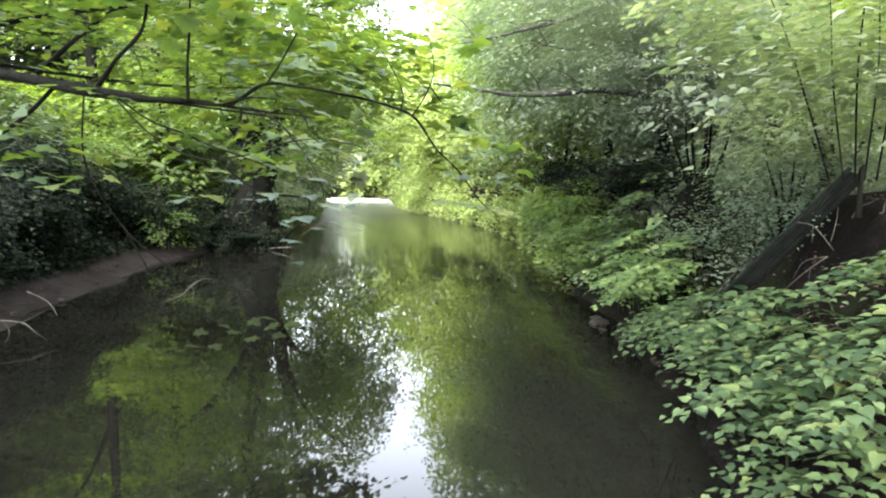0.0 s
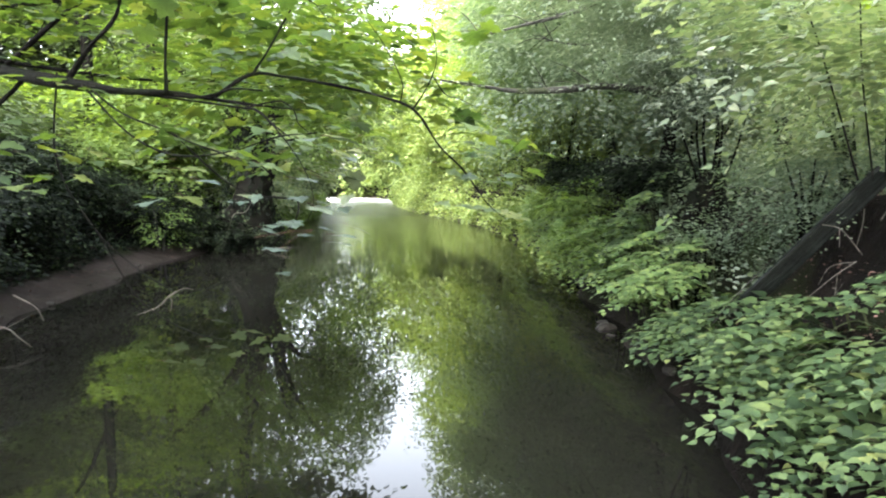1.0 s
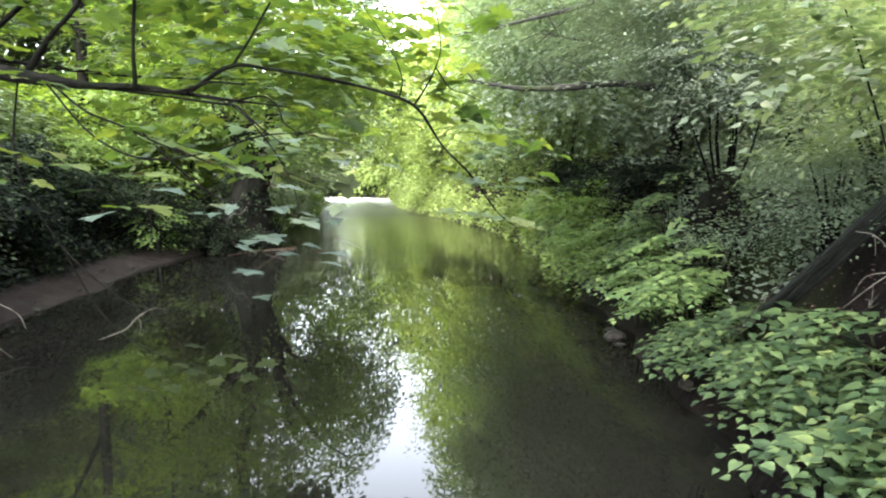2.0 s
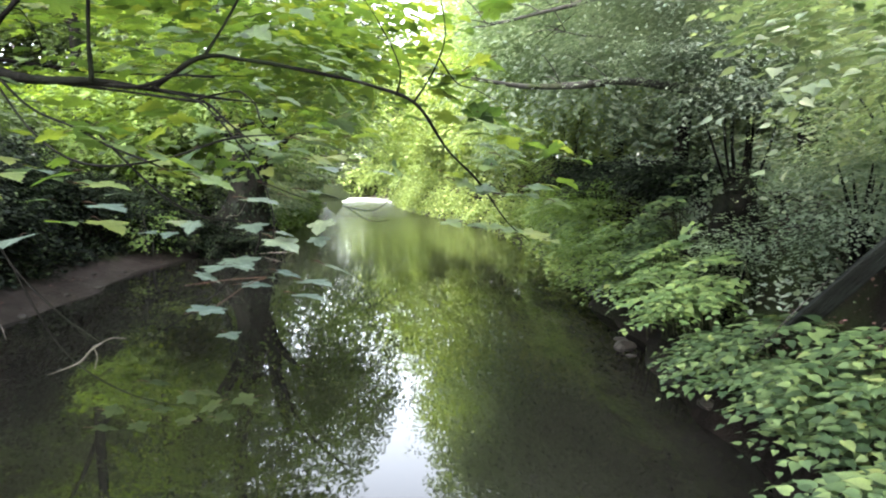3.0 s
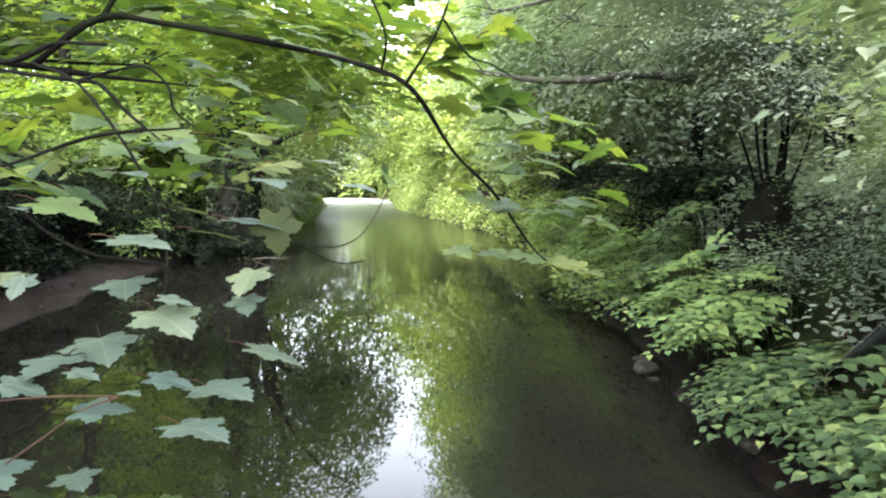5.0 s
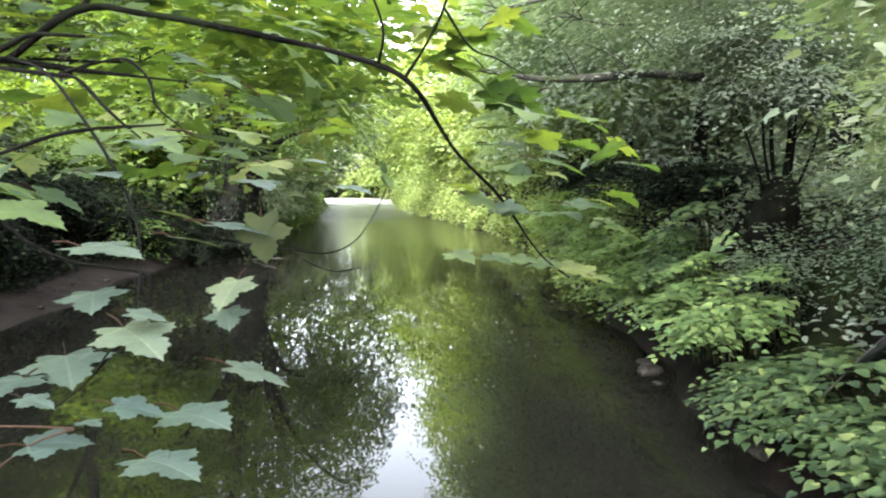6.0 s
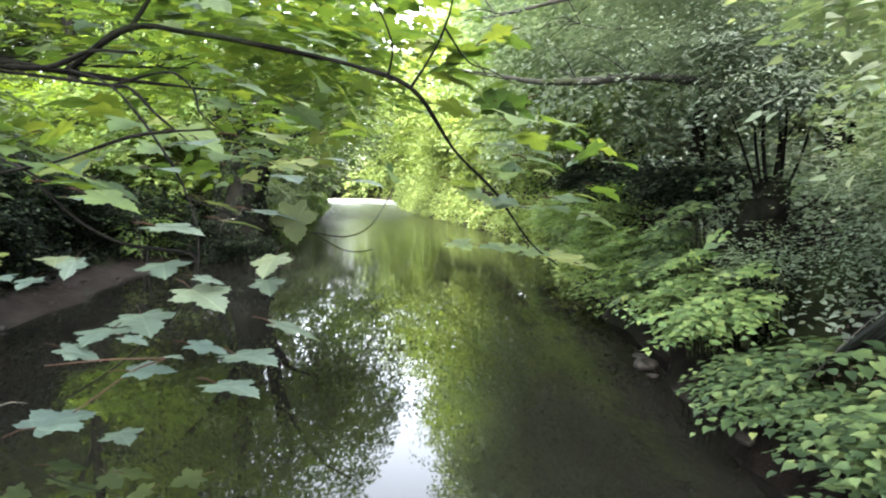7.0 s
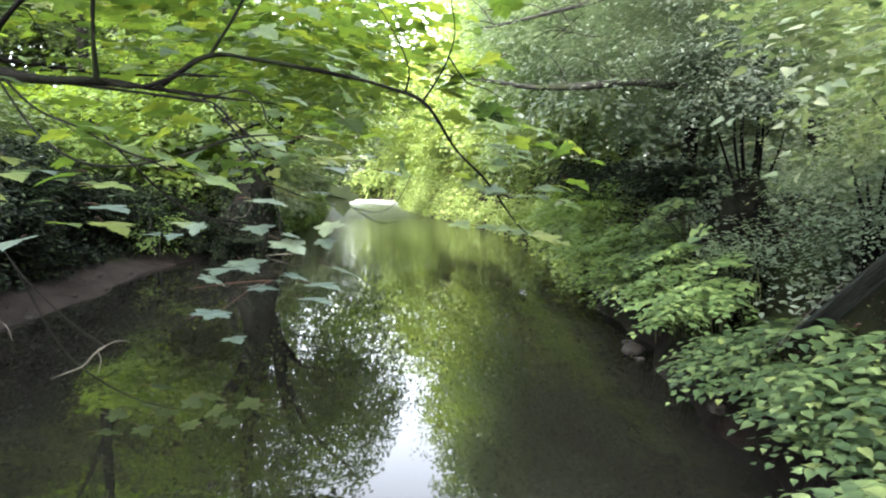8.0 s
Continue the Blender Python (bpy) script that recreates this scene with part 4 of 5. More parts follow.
def stemmed_tree(name, x, y, z0, label, stems, seed, crown, bark, mat, leaf, length, shape=None, parts=0, per=14, bole=0.0):
    """Coppiced tree: upright thin stems from one stool."""
    root = thing(name, (x, y, z0), label, "tree", "riverside trees")
    part("stool", tube([(0, 0, -0.3, 3.2 * stems[0][3]), (0, 0, -0.1, 2.8 * stems[0][3]), (0, 0, 0.02, 2.4 * stems[0][3]), (0.01, 0, 0.06, stems[0][3])], 12, 6, 0.14, seed), bark, root)
    if bole:
        # dark solid added to read as the black hollow in the bank
        part("root_bole", tube([(0.02, 0, -1.1, bole * 1.25), (0.0, 0, -0.75, bole * 1.1), (-0.02, 0, -0.45, bole * 1.15), (0.0, 0, -0.15, bole * 0.95), (0, 0, 0.02, bole * 0.6), (0, 0, 0.08, bole * 0.2)], 18, 7, 0.2, seed + 3), bark, root, "dark mossy root bole filling the hollow under the alder")
    for k, (dx, dy, h, r) in enumerate(stems):
        part("stem", tube([(0.22 * dx, 0.06 * dy, -0.05, r * 1.25), (0.4 * dx + 0.05 * math.sin(3 * k), 0.3 * dy, h * 0.25, r), (0.62 * dx - 0.07 * math.sin(5 * k), 0.6 * dy, h * 0.55, r * 0.65), (1.15 * dx, dy, h, r * 0.2)], 7, 8, 0.04, seed + k), bark, root)
    rng = np.random.default_rng(seed)
    clouds = []
    for c, rad, n in crown:
        clouds.append(crown_cloud(rng, c, rad, n, per, length, leaf, droop=0.3, tilt=0.07, loose=0.08, tier=0.05, lumps=20))
    cloud = joined(clouds)
    cloud = keep(cloud, (cloud[0][:, 0] > 0.9) & (cloud[0][:, 2] > ground_height(cloud[0][:, 0], cloud[0][:, 1]) + 0.05))
    near = np.zeros(len(cloud[0]), dtype=bool)
    if parts:
        order = np.argsort(np.linalg.norm(cloud[0] - [1.6, 2.4, 2.0], axis=1))
        near[order[:parts]] = True
        me = one_leaf(shape or OVAL_SHAPE, "leaf", 0.3)
        me.materials[0] = mat
        leaf_objects(*keep(cloud, near), me, root, (x, y, z0))
    rest = keep(cloud, ~near)
    tagged(part("crown", leaf_cloud(rest[0] - [x, y, z0], *rest[1:], shape or OVAL_SHAPE), mat, root), kind="stuff")
    return root


stemmed_tree("alder_tree", 3.03, 7.05, 1.74, "coppiced alder with many thin dark stems above a hollow bank", [(-0.7, 0, 1.2, 0.012), (-0.42, 0.1, 1.5, 0.014), (-0.2, 0.1, 1.7, 0.018), (0.05, -0.1, 1.8, 0.022), (0.35, 0.1, 1.6, 0.016), (0.65, 0.1, 1.3, 0.013), (0.2, -0.2, 1.3, 0.011)], 81,
             [((2.8, 6.45, 2.55), (0.8, 0.3, 0.2), 560), ((2.6, 6.5, 2.95), (1.0, 0.4, 0.34), 900), ((2.5, 6.8, 3.5), (1.1, 0.8, 0.6), 1100), ((2.3, 6.8, 4.6), (1.2, 1.2, 1.1), 300), ((3.6, 7.0, 3.2), (0.8, 0.6, 0.6), 700)], BARK, SHADE, 0.043, 0.4, bole=0.2)
stemmed_tree("hazel_tree", 2.8, 4.0, 1.72, "young hazel with a fan of thin stems and light green leaves", [(-0.95, 0.1, 1.9, 0.006), (-0.5, 0.2, 2.4, 0.005), (-0.2, -0.1, 2.8, 0.006), (0.1, 0, 2.8, 0.005), (0.45, -0.1, 2.4, 0.006), (0.95, 0.1, 1.9, 0.004)], 82,
             [((2.4, 4.0, 2.6), (0.9, 0.8, 0.45), 150), ((2.3, 4.1, 3.1), (1.0, 0.9, 0.4), 90), ((3.4, 4.2, 2.7), (0.8, 0.8, 0.7), 100), ((2.75, 3.55, 2.3), (0.6, 0.35, 0.3), 60), ((2.9, 3.6, 2.8), (0.6, 0.4, 0.5), 80)], BARK, HAZEL, 0.085, 0.5, HEART_SHAPE, 300, 9)


# ---- knotweed along the right bank ----
def knotweed(x, y, seed, n_stems, parts, top=0.5, reach=0.6, wide=0.45, leaf=0.095, mat=None):
    rng = np.random.default_rng(seed)
    z0 = on_ground(x, y) - 0.03
    root = thing("knotweed_plant", (x, y, z0), "leafy knotweed with broad green leaves arching over the water", "plant", "knotweed on the bank")
    clouds, stems = [], []
    for k in range(n_stems):
        oy = rng.uniform(-wide, wide)
        d = unit(np.array([-1.0, rng.uniform(-0.9, 0.5), 0]))
        r, h = reach * rng.uniform(0.3, 1.1), top * rng.uniform(0.65, 1.3)
        b = np.array([rng.uniform(-0.1, 0.25), oy * 0.6, 0.0])
        b[2] = on_ground(x + b[0], y + b[1]) - z0
        pts = [b, b + d * r * 0.25 + [0, 0, h * 0.75], b + d * r * 0.62 + [0, 0, h * 0.95], b + d * r + [0, 0, h * 0.55]]
        pts[3][2] = max(pts[3][2], 0.08 - z0)
        stems.append(part("stem", tube([(*q, w) for q, w in zip(pts, (0.008, 0.006, 0.004, 0.002))], 5, 5), STEM, root))
        c = spline(pts, 8)
        m = 3
        at = c[rng.integers(int(0.45 * len(c)), len(c), m)]
        out = d + 0.7 * rng.standard_normal((m, 3)) * [1, 1, 0.15]
        clouds.append(ranks(rng, at, out * [1, 1, 0.5], 10, 0.42, 1.5 * leaf * rng.uniform(0.8, 1.2)))
    cloud = joined(clouds)
    owner = np.repeat(np.arange(n_stems), [len(c[0]) for c in clouds])
    w = cloud[0] + [x, y, z0]
    ok = (w[:, 2] > ground_height(w[:, 0], w[:, 1]) + 0.03) & (w[:, 2] > 0.05)
    cloud, owner = keep(cloud, ok), owner[ok]
    if parts:
        me = one_leaf(HEART_SHAPE, "leaf", 0.2)
        me.materials[0] = mat or KNOT
        n = min(parts, len(cloud[0]))
        pick = np.zeros(len(cloud[0]), dtype=bool)
        pick[rng.permutation(len(pick))[:n]] = True
        leaf_objects(*keep(cloud, pick), me, [stems[o] for o in owner[pick]], (0, 0, 0))
        cloud = keep(cloud, ~pick)
    if len(cloud[0]):
        tagged(part("foliage", leaf_cloud(*cloud, HEART_SHAPE), mat or KNOT, root), kind="stuff")
    return root


for k, (x, y, n, parts, top, reach, mt) in enumerate([
        (1.85, 2.3, 10, 260, 0.3, 0.34, KNOT), (2.1, 2.55, 8, 220, 0.22, 0.34, KNOT), (1.88, 2.85, 10, 260, 0.28, 0.32, KNOT), (2.25, 3.1, 8, 220, 0.2, 0.34, KNOT), (1.95, 3.4, 8, 220, 0.22, 0.26, KNOT), (2.2, 3.6, 7, 200, 0.2, 0.3, KNOT),
        (2.02, 3.9, 8, 240, 0.26, 0.3, KNOT), (2.15, 4.2, 7, 220, 0.22, 0.28, KNOT), (2.28, 4.5, 5, 160, 0.14, 0.22, KNOT),
        (2.28, 5.1, 7, 200, 0.16, 0.24, KNOT), (2.18, 5.5, 5, 140, 0.14, 0.18, KNOT),
        (2.24, 6.2, 10, 220, 0.42, 0.3, KNOT_LIT), (2.45, 6.2, 11, 240, 0.5, 0.36, KNOT_LIT), (2.24, 6.6, 11, 220, 0.48, 0.32, KNOT_LIT), (2.55, 6.6, 10, 0, 0.6, 0.4, KNOT_LIT), (2.25, 7.05, 12, 0, 0.6, 0.36, KNOT_LIT), (2.6, 7.0, 10, 0, 0.62, 0.36, KNOT_LIT)]):
    knotweed(x, y, 100 + k, n, parts, top, reach, 0.26, (0.047 if y < 3.6 else 0.062) + 0.012 * ((k * 7) % 5) / 4, mt)
for k in range(12):
    y = 2.2 + 0.31 * k
    knotweed(float(bank_right(np.array(y))) + 0.27, y, 160 + k, 5, 90, 0.16, 0.16, 0.2, 0.044 if y < 3.3 else 0.056, KNOT)
for k, (dx, y, n, top, reach, mt) in enumerate([
        (0.35, 7.6, 13, 0.5, 0.4, KNOT), (0.6, 7.9, 14, 0.56, 0.5, KNOT), (0.38, 8.4, 15, 0.5, 0.4, KNOT), (0.6, 9.1, 15, 0.6, 0.5, KNOT_LIT), (0.35, 9.9, 16, 0.5, 0.5, KNOT), (0.5, 10.8, 16, 0.5, 0.55, KNOT), (0.35, 11.8, 18, 0.5, 0.55, KNOT_LIT), (0.38, 13.0, 19, 0.5, 0.6, KNOT), (0.38, 14.4, 21, 0.6, 0.7, KNOT_LIT), (0.38, 16.0, 21, 0.6, 0.8, KNOT_LIT)]):
    knotweed(float(bank_right(np.array(y))) + dx, y, 120 + k, n, 0, top, reach, 0.45 + 0.02 * y, 0.075, mt)


# ---- the sycamore that hangs over the river ----
LOW_SPRAY = [(-0.92, 2.65, 1.08), (-0.81, 2.7, 0.98), (-0.76, 2.75, 0.93), (-0.88, 2.75, 0.99), (-1.04, 2.8, 0.96), (-1.15, 2.8, 0.93), (-1.22, 2.85, 0.85), (-1.13, 2.9, 0.83), (-0.94, 2.8, 0.9), (-0.81, 2.75, 1.01), (-0.73, 2.8, 0.97), (-1.01, 2.85, 0.92)]
TIP_ROWS = [((0.09, 3.05, 1.855), (0.46, 3.1, 1.8), 9), ((0.22, 3.2, 1.674), (0.465, 3.25, 1.617), 4), ((0.285, 3.2, 1.695), (0.423, 3.2, 1.687), 4), ((-0.01, 3.05, 1.73), (0.136, 3.1, 1.66), 4), ((-0.01, 3.15, 1.557), (0.4, 3.25, 1.47), 8), ((0.05, 2.95, 2.125), (0.16, 2.95, 2.106), 2),
            ((-0.08, 2.9, 2.02), (0.142, 3.0, 1.934), 8), ((-0.124, 2.95, 1.935), (0.1, 3.0, 1.886), 6), ((-0.18, 2.85, 2.1), (0.02, 2.9, 2.05), 7),
            ((-2.11, 2.75, 1.71), (-1.72, 2.75, 1.62), 6), ((-1.9, 2.9, 1.7), (-1.51, 2.9, 1.65), 6), ((-1.76, 2.95, 1.79), (-1.29, 3.0, 1.72), 6), ((-1.43, 2.8, 1.87), (-1.03, 2.85, 1.81), 6), ((-1.96, 2.6, 1.91), (-1.66, 2.7, 1.83), 6),
            ((-2.3, 3.2, 1.8), (-1.7, 3.2, 1.75), 5), ((-1.34, 2.9, 1.97), (-0.91, 2.9, 1.92), 5), ((-1.08, 2.5, 1.6), (-0.97, 2.5, 1.58), 2), ((-1.03, 3.0, 1.79), (-0.75, 3.0, 1.76), 4), ((-1.1, 2.7, 1.83), (-0.73, 2.6, 1.71), 5),
            ((-1.117, 2.3, 1.724), (-0.914, 2.3, 1.696), 3), ((-0.686, 2.36, 1.721), (-0.622, 2.36, 1.715), 2), ((-1.151, 2.6, 1.828), (-0.882, 2.55, 1.803), 4), ((-0.752, 2.4, 1.762), (-0.694, 2.4, 1.74), 2), ((-1.084, 2.6, 1.86), (-0.97, 2.6, 1.844), 3)]


def sycamore():
    bx, by = -5.3, 4.3
    z0 = on_ground(bx, by) - 0.1
    base = np.array([bx, by, z0])
    root = thing("sycamore_tree", base, "sycamore on the bank with low limbs spreading over the water", "tree", "riverside trees")
    part("trunk", tube([(0, 0, 0, 0.34), (0.05, 0, 0.8, 0.26), (0.15, -0.05, 2.2, 0.22), (0.1, 0, 5, 0.15), (0.3, 0, 9, 0.04)], 12, 7, 0.06, 7), BARK, root)
    rng = np.random.default_rng(77)

    wood = []

    def limb(pts, name="branch", sides=7):
        q = [(p[0] - bx, p[1] - by, p[2] - z0, p[3] * 0.9) for p in pts]
        ob = part(name, tube(q, sides, 9, 0.13 if name == "branch" else 0.06, 3 * len(pts)), BARK, root)
        line = spline(np.array(pts)[:, :3], 8)
        wood.append((ob, line))
        return line

    def nearest(pos):
        gap = np.array([np.linalg.norm(pos[:, None] - line[None], axis=2).min(1) for _, line in wood])
        return [wood[k][0] for k in gap.argmin(0)]

    lines = []
    main = [(-5.2, 4.3, 2.75, 0.1), (-3.6, 3.95, 2.5, 0.055), (-2.3, 3.3, 2.22, 0.036), (-1.67, 3.0, 2.09, 0.028), (-1.42, 2.93, 2.05, 0.019), (-1.2, 2.87, 2.035, 0.012), (-1.02, 2.88, 2.01, 0.0095), (-0.85, 2.86, 1.985, 0.006), (-0.6, 2.8, 1.95, 0.002)]
    lines.append(limb(main, "branch", 9))
    lines.append(limb([(-1.02, 2.88, 2.01, 0.01), (-0.825, 2.84, 2.108, 0.0088), (-0.7, 2.85, 2.1, 0.008), (-0.443, 2.9, 2.062, 0.0075), (-0.26, 2.85, 2.01, 0.0068), (-0.143, 2.82, 1.959, 0.006), (-0.03, 3.0, 1.815, 0.005), (0.083, 3.1, 1.707, 0.0042), (0.213, 3.2, 1.539, 0.003), (0.3, 3.24, 1.47, 0.0018)]))
    lines.append(limb([(-0.143, 2.82, 1.959, 0.0042), (-0.105, 2.8, 2.01, 0.0036), (-0.064, 2.78, 2.081, 0.003), (-0.042, 2.76, 2.151, 0.0022), (-0.06, 2.76, 2.3, 0.0015)]))
    lines.append(limb([(-0.825, 2.84, 2.108, 0.007), (-0.76, 2.84, 2.2, 0.0055), (-0.68, 2.85, 2.34, 0.004), (-0.55, 2.9, 2.6, 0.0025)]))
    lines.append(limb([(-1.2, 2.85, 2.03, 0.0095), (-1.185, 2.82, 2.15, 0.008), (-1.16, 2.79, 2.28, 0.0065), (-1.13, 2.76, 2.5, 0.004), (-1.1, 2.74, 2.7, 0.002)]))
    lines.append(limb([(-1.75, 3.05, 2.11, 0.015), (-1.6, 3.0, 2.26, 0.012), (-1.45, 2.95, 2.38, 0.009), (-1.38, 2.9, 2.6, 0.005)]))
    lines.append(limb([(-2.3, 3.45, 2.27, 0.018), (-1.9, 3.4, 2.55, 0.012), (-1.4, 3.5, 2.9, 0.006)]))
    lines.append(limb([(-2.1, 3.35, 2.22, 0.014), (-2.2, 3.1, 1.95, 0.011), (-2.5, 2.9, 1.7, 0.004)]))
    lines.append(limb([(-1.5, 2.95, 2.06, 0.0075), (-1.107, 2.85, 2.0, 0.0055), (-0.833, 2.75, 1.954, 0.0048), (-0.774, 2.72, 1.943, 0.0045), (-0.693, 2.68, 1.876, 0.0035), (-0.6, 2.64, 1.81, 0.0015)]))
    lines.append(limb([(-0.833, 2.75, 1.954, 0.004), (-0.738, 2.73, 1.973, 0.0036), (-0.664, 2.7, 1.973, 0.0032), (-0.612, 2.68, 1.931, 0.003), (-0.593, 2.66, 1.884, 0.0025), (-0.537, 2.64, 1.839, 0.0015)]))
    lines.append(limb([(-1.3, 2.9, 2.04, 0.009), (-1.05, 2.84, 2.012, 0.008), (-0.958, 2.8, 2.023, 0.0065), (-0.875, 2.75, 2.032, 0.005), (-0.741, 2.7, 2.017, 0.003)]))
    lines.append(limb([(-3.6, 3.95, 2.5, 0.03), (-2.9, 4.3, 2.8, 0.02), (-1.9, 4.6, 3.0, 0.012), (-0.9, 4.7, 3.0, 0.004)]))
    lines.append(limb([(-4.6, 4.15, 2.66, 0.03), (-3.6, 4.8, 2.6, 0.02), (-2.5, 5.2, 2.5, 0.012), (-1.4, 5.4, 2.5, 0.004)]))
    lines.append(limb([(-5.1, 4.3, 3.6, 0.06), (-3.6, 4.6, 3.7, 0.035), (-2.2, 4.9, 3.7, 0.02), (-0.9, 5.2, 3.5, 0.005)]))
    lines.append(limb([(-5.1, 4.3, 4.6, 0.06), (-3.8, 5.2, 5.2, 0.035), (-2.6, 6.0, 5.3, 0.02), (-1.9, 6.6, 5.1, 0.005)]))
    # limb added out of view, carrying the clumps that shade the low shoots
    lines.append(limb([(-5.1, 4.3, 3.9, 0.05), (-3.6, 3.2, 4.3, 0.035), (-2.4, 2.0, 4.4, 0.02), (-1.2, 0.9, 4.2, 0.006)]))
    for k, line in enumerate(list(lines)):
        for j in range(2 if k < 11 else 4):
            b = line[rng.integers(len(line) // 4, len(line) - 2)]
            d = unit(np.array([rng.normal(0.4, 0.7), rng.normal(0.1, 0.7), rng.normal(0.15, 0.35)])) * rng.uniform(0.2, 0.55)
            if b[1] > 2.6 and b[1] + d[1] > 2.5:
                r = 0.006 if k > 9 else 0.0035
                bend = np.linalg.norm(d) * 0.09
                bent = [(*b, r), (*(b + 0.3 * d + rng.normal(0, bend, 3)), 0.8 * r), (*(b + 0.65 * d + rng.normal(0, bend, 3)), 0.6 * r), (*(b + d), 0.3 * r)]
                if k not in (0, 7, 8, 9, 10) or b[0] < -1.8:  # the fan of fine shoots carries no more wood
                    limb(bent, "twig", 5)
    limb([(-1.6, 2.97, 2.07, 0.006), (-1.329, 2.75, 1.927, 0.005), (-1.147, 2.65, 1.865, 0.0045), (-0.951, 2.5, 1.794, 0.004), (-0.82, 2.42, 1.755, 0.0035), (-0.718, 2.36, 1.718, 0.0015)], "twig", 5)
    # low shoots that hang towards the water
    lines.append(limb([(-0.99, 2.84, 2.01, 0.0035), (-0.7, 2.55, 1.9, 0.0028), (-0.52, 2.42, 1.7, 0.0022), (-0.46, 2.3, 1.58, 0.0018), (-0.46, 2.2, 1.52, 0.0012)]))
    lines.append(limb([(-1.6, 2.95, 2.06, 0.005), (-1.25, 2.65, 1.83, 0.0042), (-0.98, 2.46, 1.745, 0.0035), (-0.756, 2.4, 1.762, 0.003), (-0.6, 2.4, 1.81, 0.0032), (-0.47, 2.43, 1.825, 0.0015)]))
    limb([(-0.52, 2.42, 1.7, 0.002), (-0.4, 2.46, 1.65, 0.0018), (-0.317, 2.5, 1.633, 0.0016), (-0.259, 2.55, 1.62, 0.0015), (-0.22, 2.6, 1.636, 0.0014), (-0.194, 2.65, 1.676, 0.0012), (-0.173, 2.7, 1.725, 0.0011)], "twig", 5)
    limb([(-0.317, 2.5, 1.633, 0.0014), (-0.266, 2.53, 1.597, 0.0012), (-0.239, 2.55, 1.589, 0.001), (-0.206, 2.57, 1.592, 0.0008)], "twig", 5)
    limb([(-1.2, 2.8, 1.9, 0.0045), (-0.891, 2.68, 1.65, 0.004), (-0.765, 2.64, 1.598, 0.004), (-0.655, 2.6, 1.588, 0.0042), (-0.582, 2.58, 1.574, 0.0045), (-0.596, 2.58, 1.499, 0.0036), (-0.664, 2.6, 1.434, 0.0032), (-0.734, 2.62, 1.366, 0.003), (-0.842, 2.64, 1.289, 0.0025), (-0.978, 2.66, 1.209, 0.0015)], "twig", 5)
    for stalk in ([(-0.421, 2.1, 1.499, 0.0011), (-0.513, 2.13, 1.488, 0.001), (-0.622, 2.16, 1.47, 0.0009)], [(-0.421, 2.1, 1.498, 0.0011), (-0.462, 2.1, 1.483, 0.001), (-0.49, 2.07, 1.462, 0.001), (-0.51, 2.045, 1.447, 0.0009)]):
        part("leaf_stalk", tube([(p[0] - bx, p[1] - by, p[2] - z0, p[3]) for p in stalk], 5, 6), PETIOLE, root, "thin reddish leaf stalk")
    limb([(-1.6, 2.95, 1.44, 0.004), (-1.35, 2.85, 1.12, 0.0035), (-1.1, 2.78, 1.0, 0.003), (-0.85, 2.72, 0.97, 0.0015)], "twig", 5)
    # the hanging twig with its pale dead tip
    limb([(-1.95, 3.3, 2.2, 0.006), (-1.85, 3.1, 1.75, 0.005), (-1.6, 2.95, 1.44, 0.0042), (-1.33, 2.8, 1.27, 0.0035), (-1.14, 2.71, 1.19, 0.003)], "twig", 5)
    tip = [(-1.14, 2.71, 1.19, 0.003), (-1.165, 2.695, 1.172, 0.0034), (-1.19, 2.68, 1.14, 0.003), (-1.23, 2.66, 1.122, 0.0026), (-1.28, 2.65, 1.105, 0.0012)]
    part("dead_tip", tube([(p[0] - bx, p[1] - by, p[2] - z0, p[3]) for p in ((-1.16, 2.7, 1.18, 0.0025), (-1.11, 2.72, 1.205, 0.002), (-1.07, 2.73, 1.2, 0.001))], 5, 5), DEADWOOD, root, "pale bare dead twig end")
    part("dead_tip", tube([(p[0] - bx, p[1] - by, p[2] - z0, p[3]) for p in ((-1.16, 2.7, 1.18, 0.002), (-1.15, 2.7, 1.15, 0.0018), (-1.155, 2.69, 1.11, 0.001))], 5, 5), DEADWOOD, root, "pale bare dead twig end")
    part("dead_tip", tube([(p[0] - bx, p[1] - by, p[2] - z0, p[3]) for p in tip], 6, 6), DEADWOOD, root, "pale bare dead twig end")
    clouds = []
    for k, line in enumerate(lines):
        n = (9, 5, 2, 7, 8, 9, 10, 8, 5, 3, 5, 14, 10, 20, 20, 14)[k] if k < 16 else 0
        if not n:
            continue
        at = line[rng.integers(len(line) // 4, len(line), n)] + rng.normal(0, 0.06, (n, 3))
        out = unit(np.gradient(line, axis=0))[len(line) // 2] + 0.8 * rng.standard_normal((n, 3)) * [1, 1, 0.2]
        clouds.append(sprays(rng, at, out, 6, 0.38, 0.09, 0.1, 0.4, 0.06, 0.12))
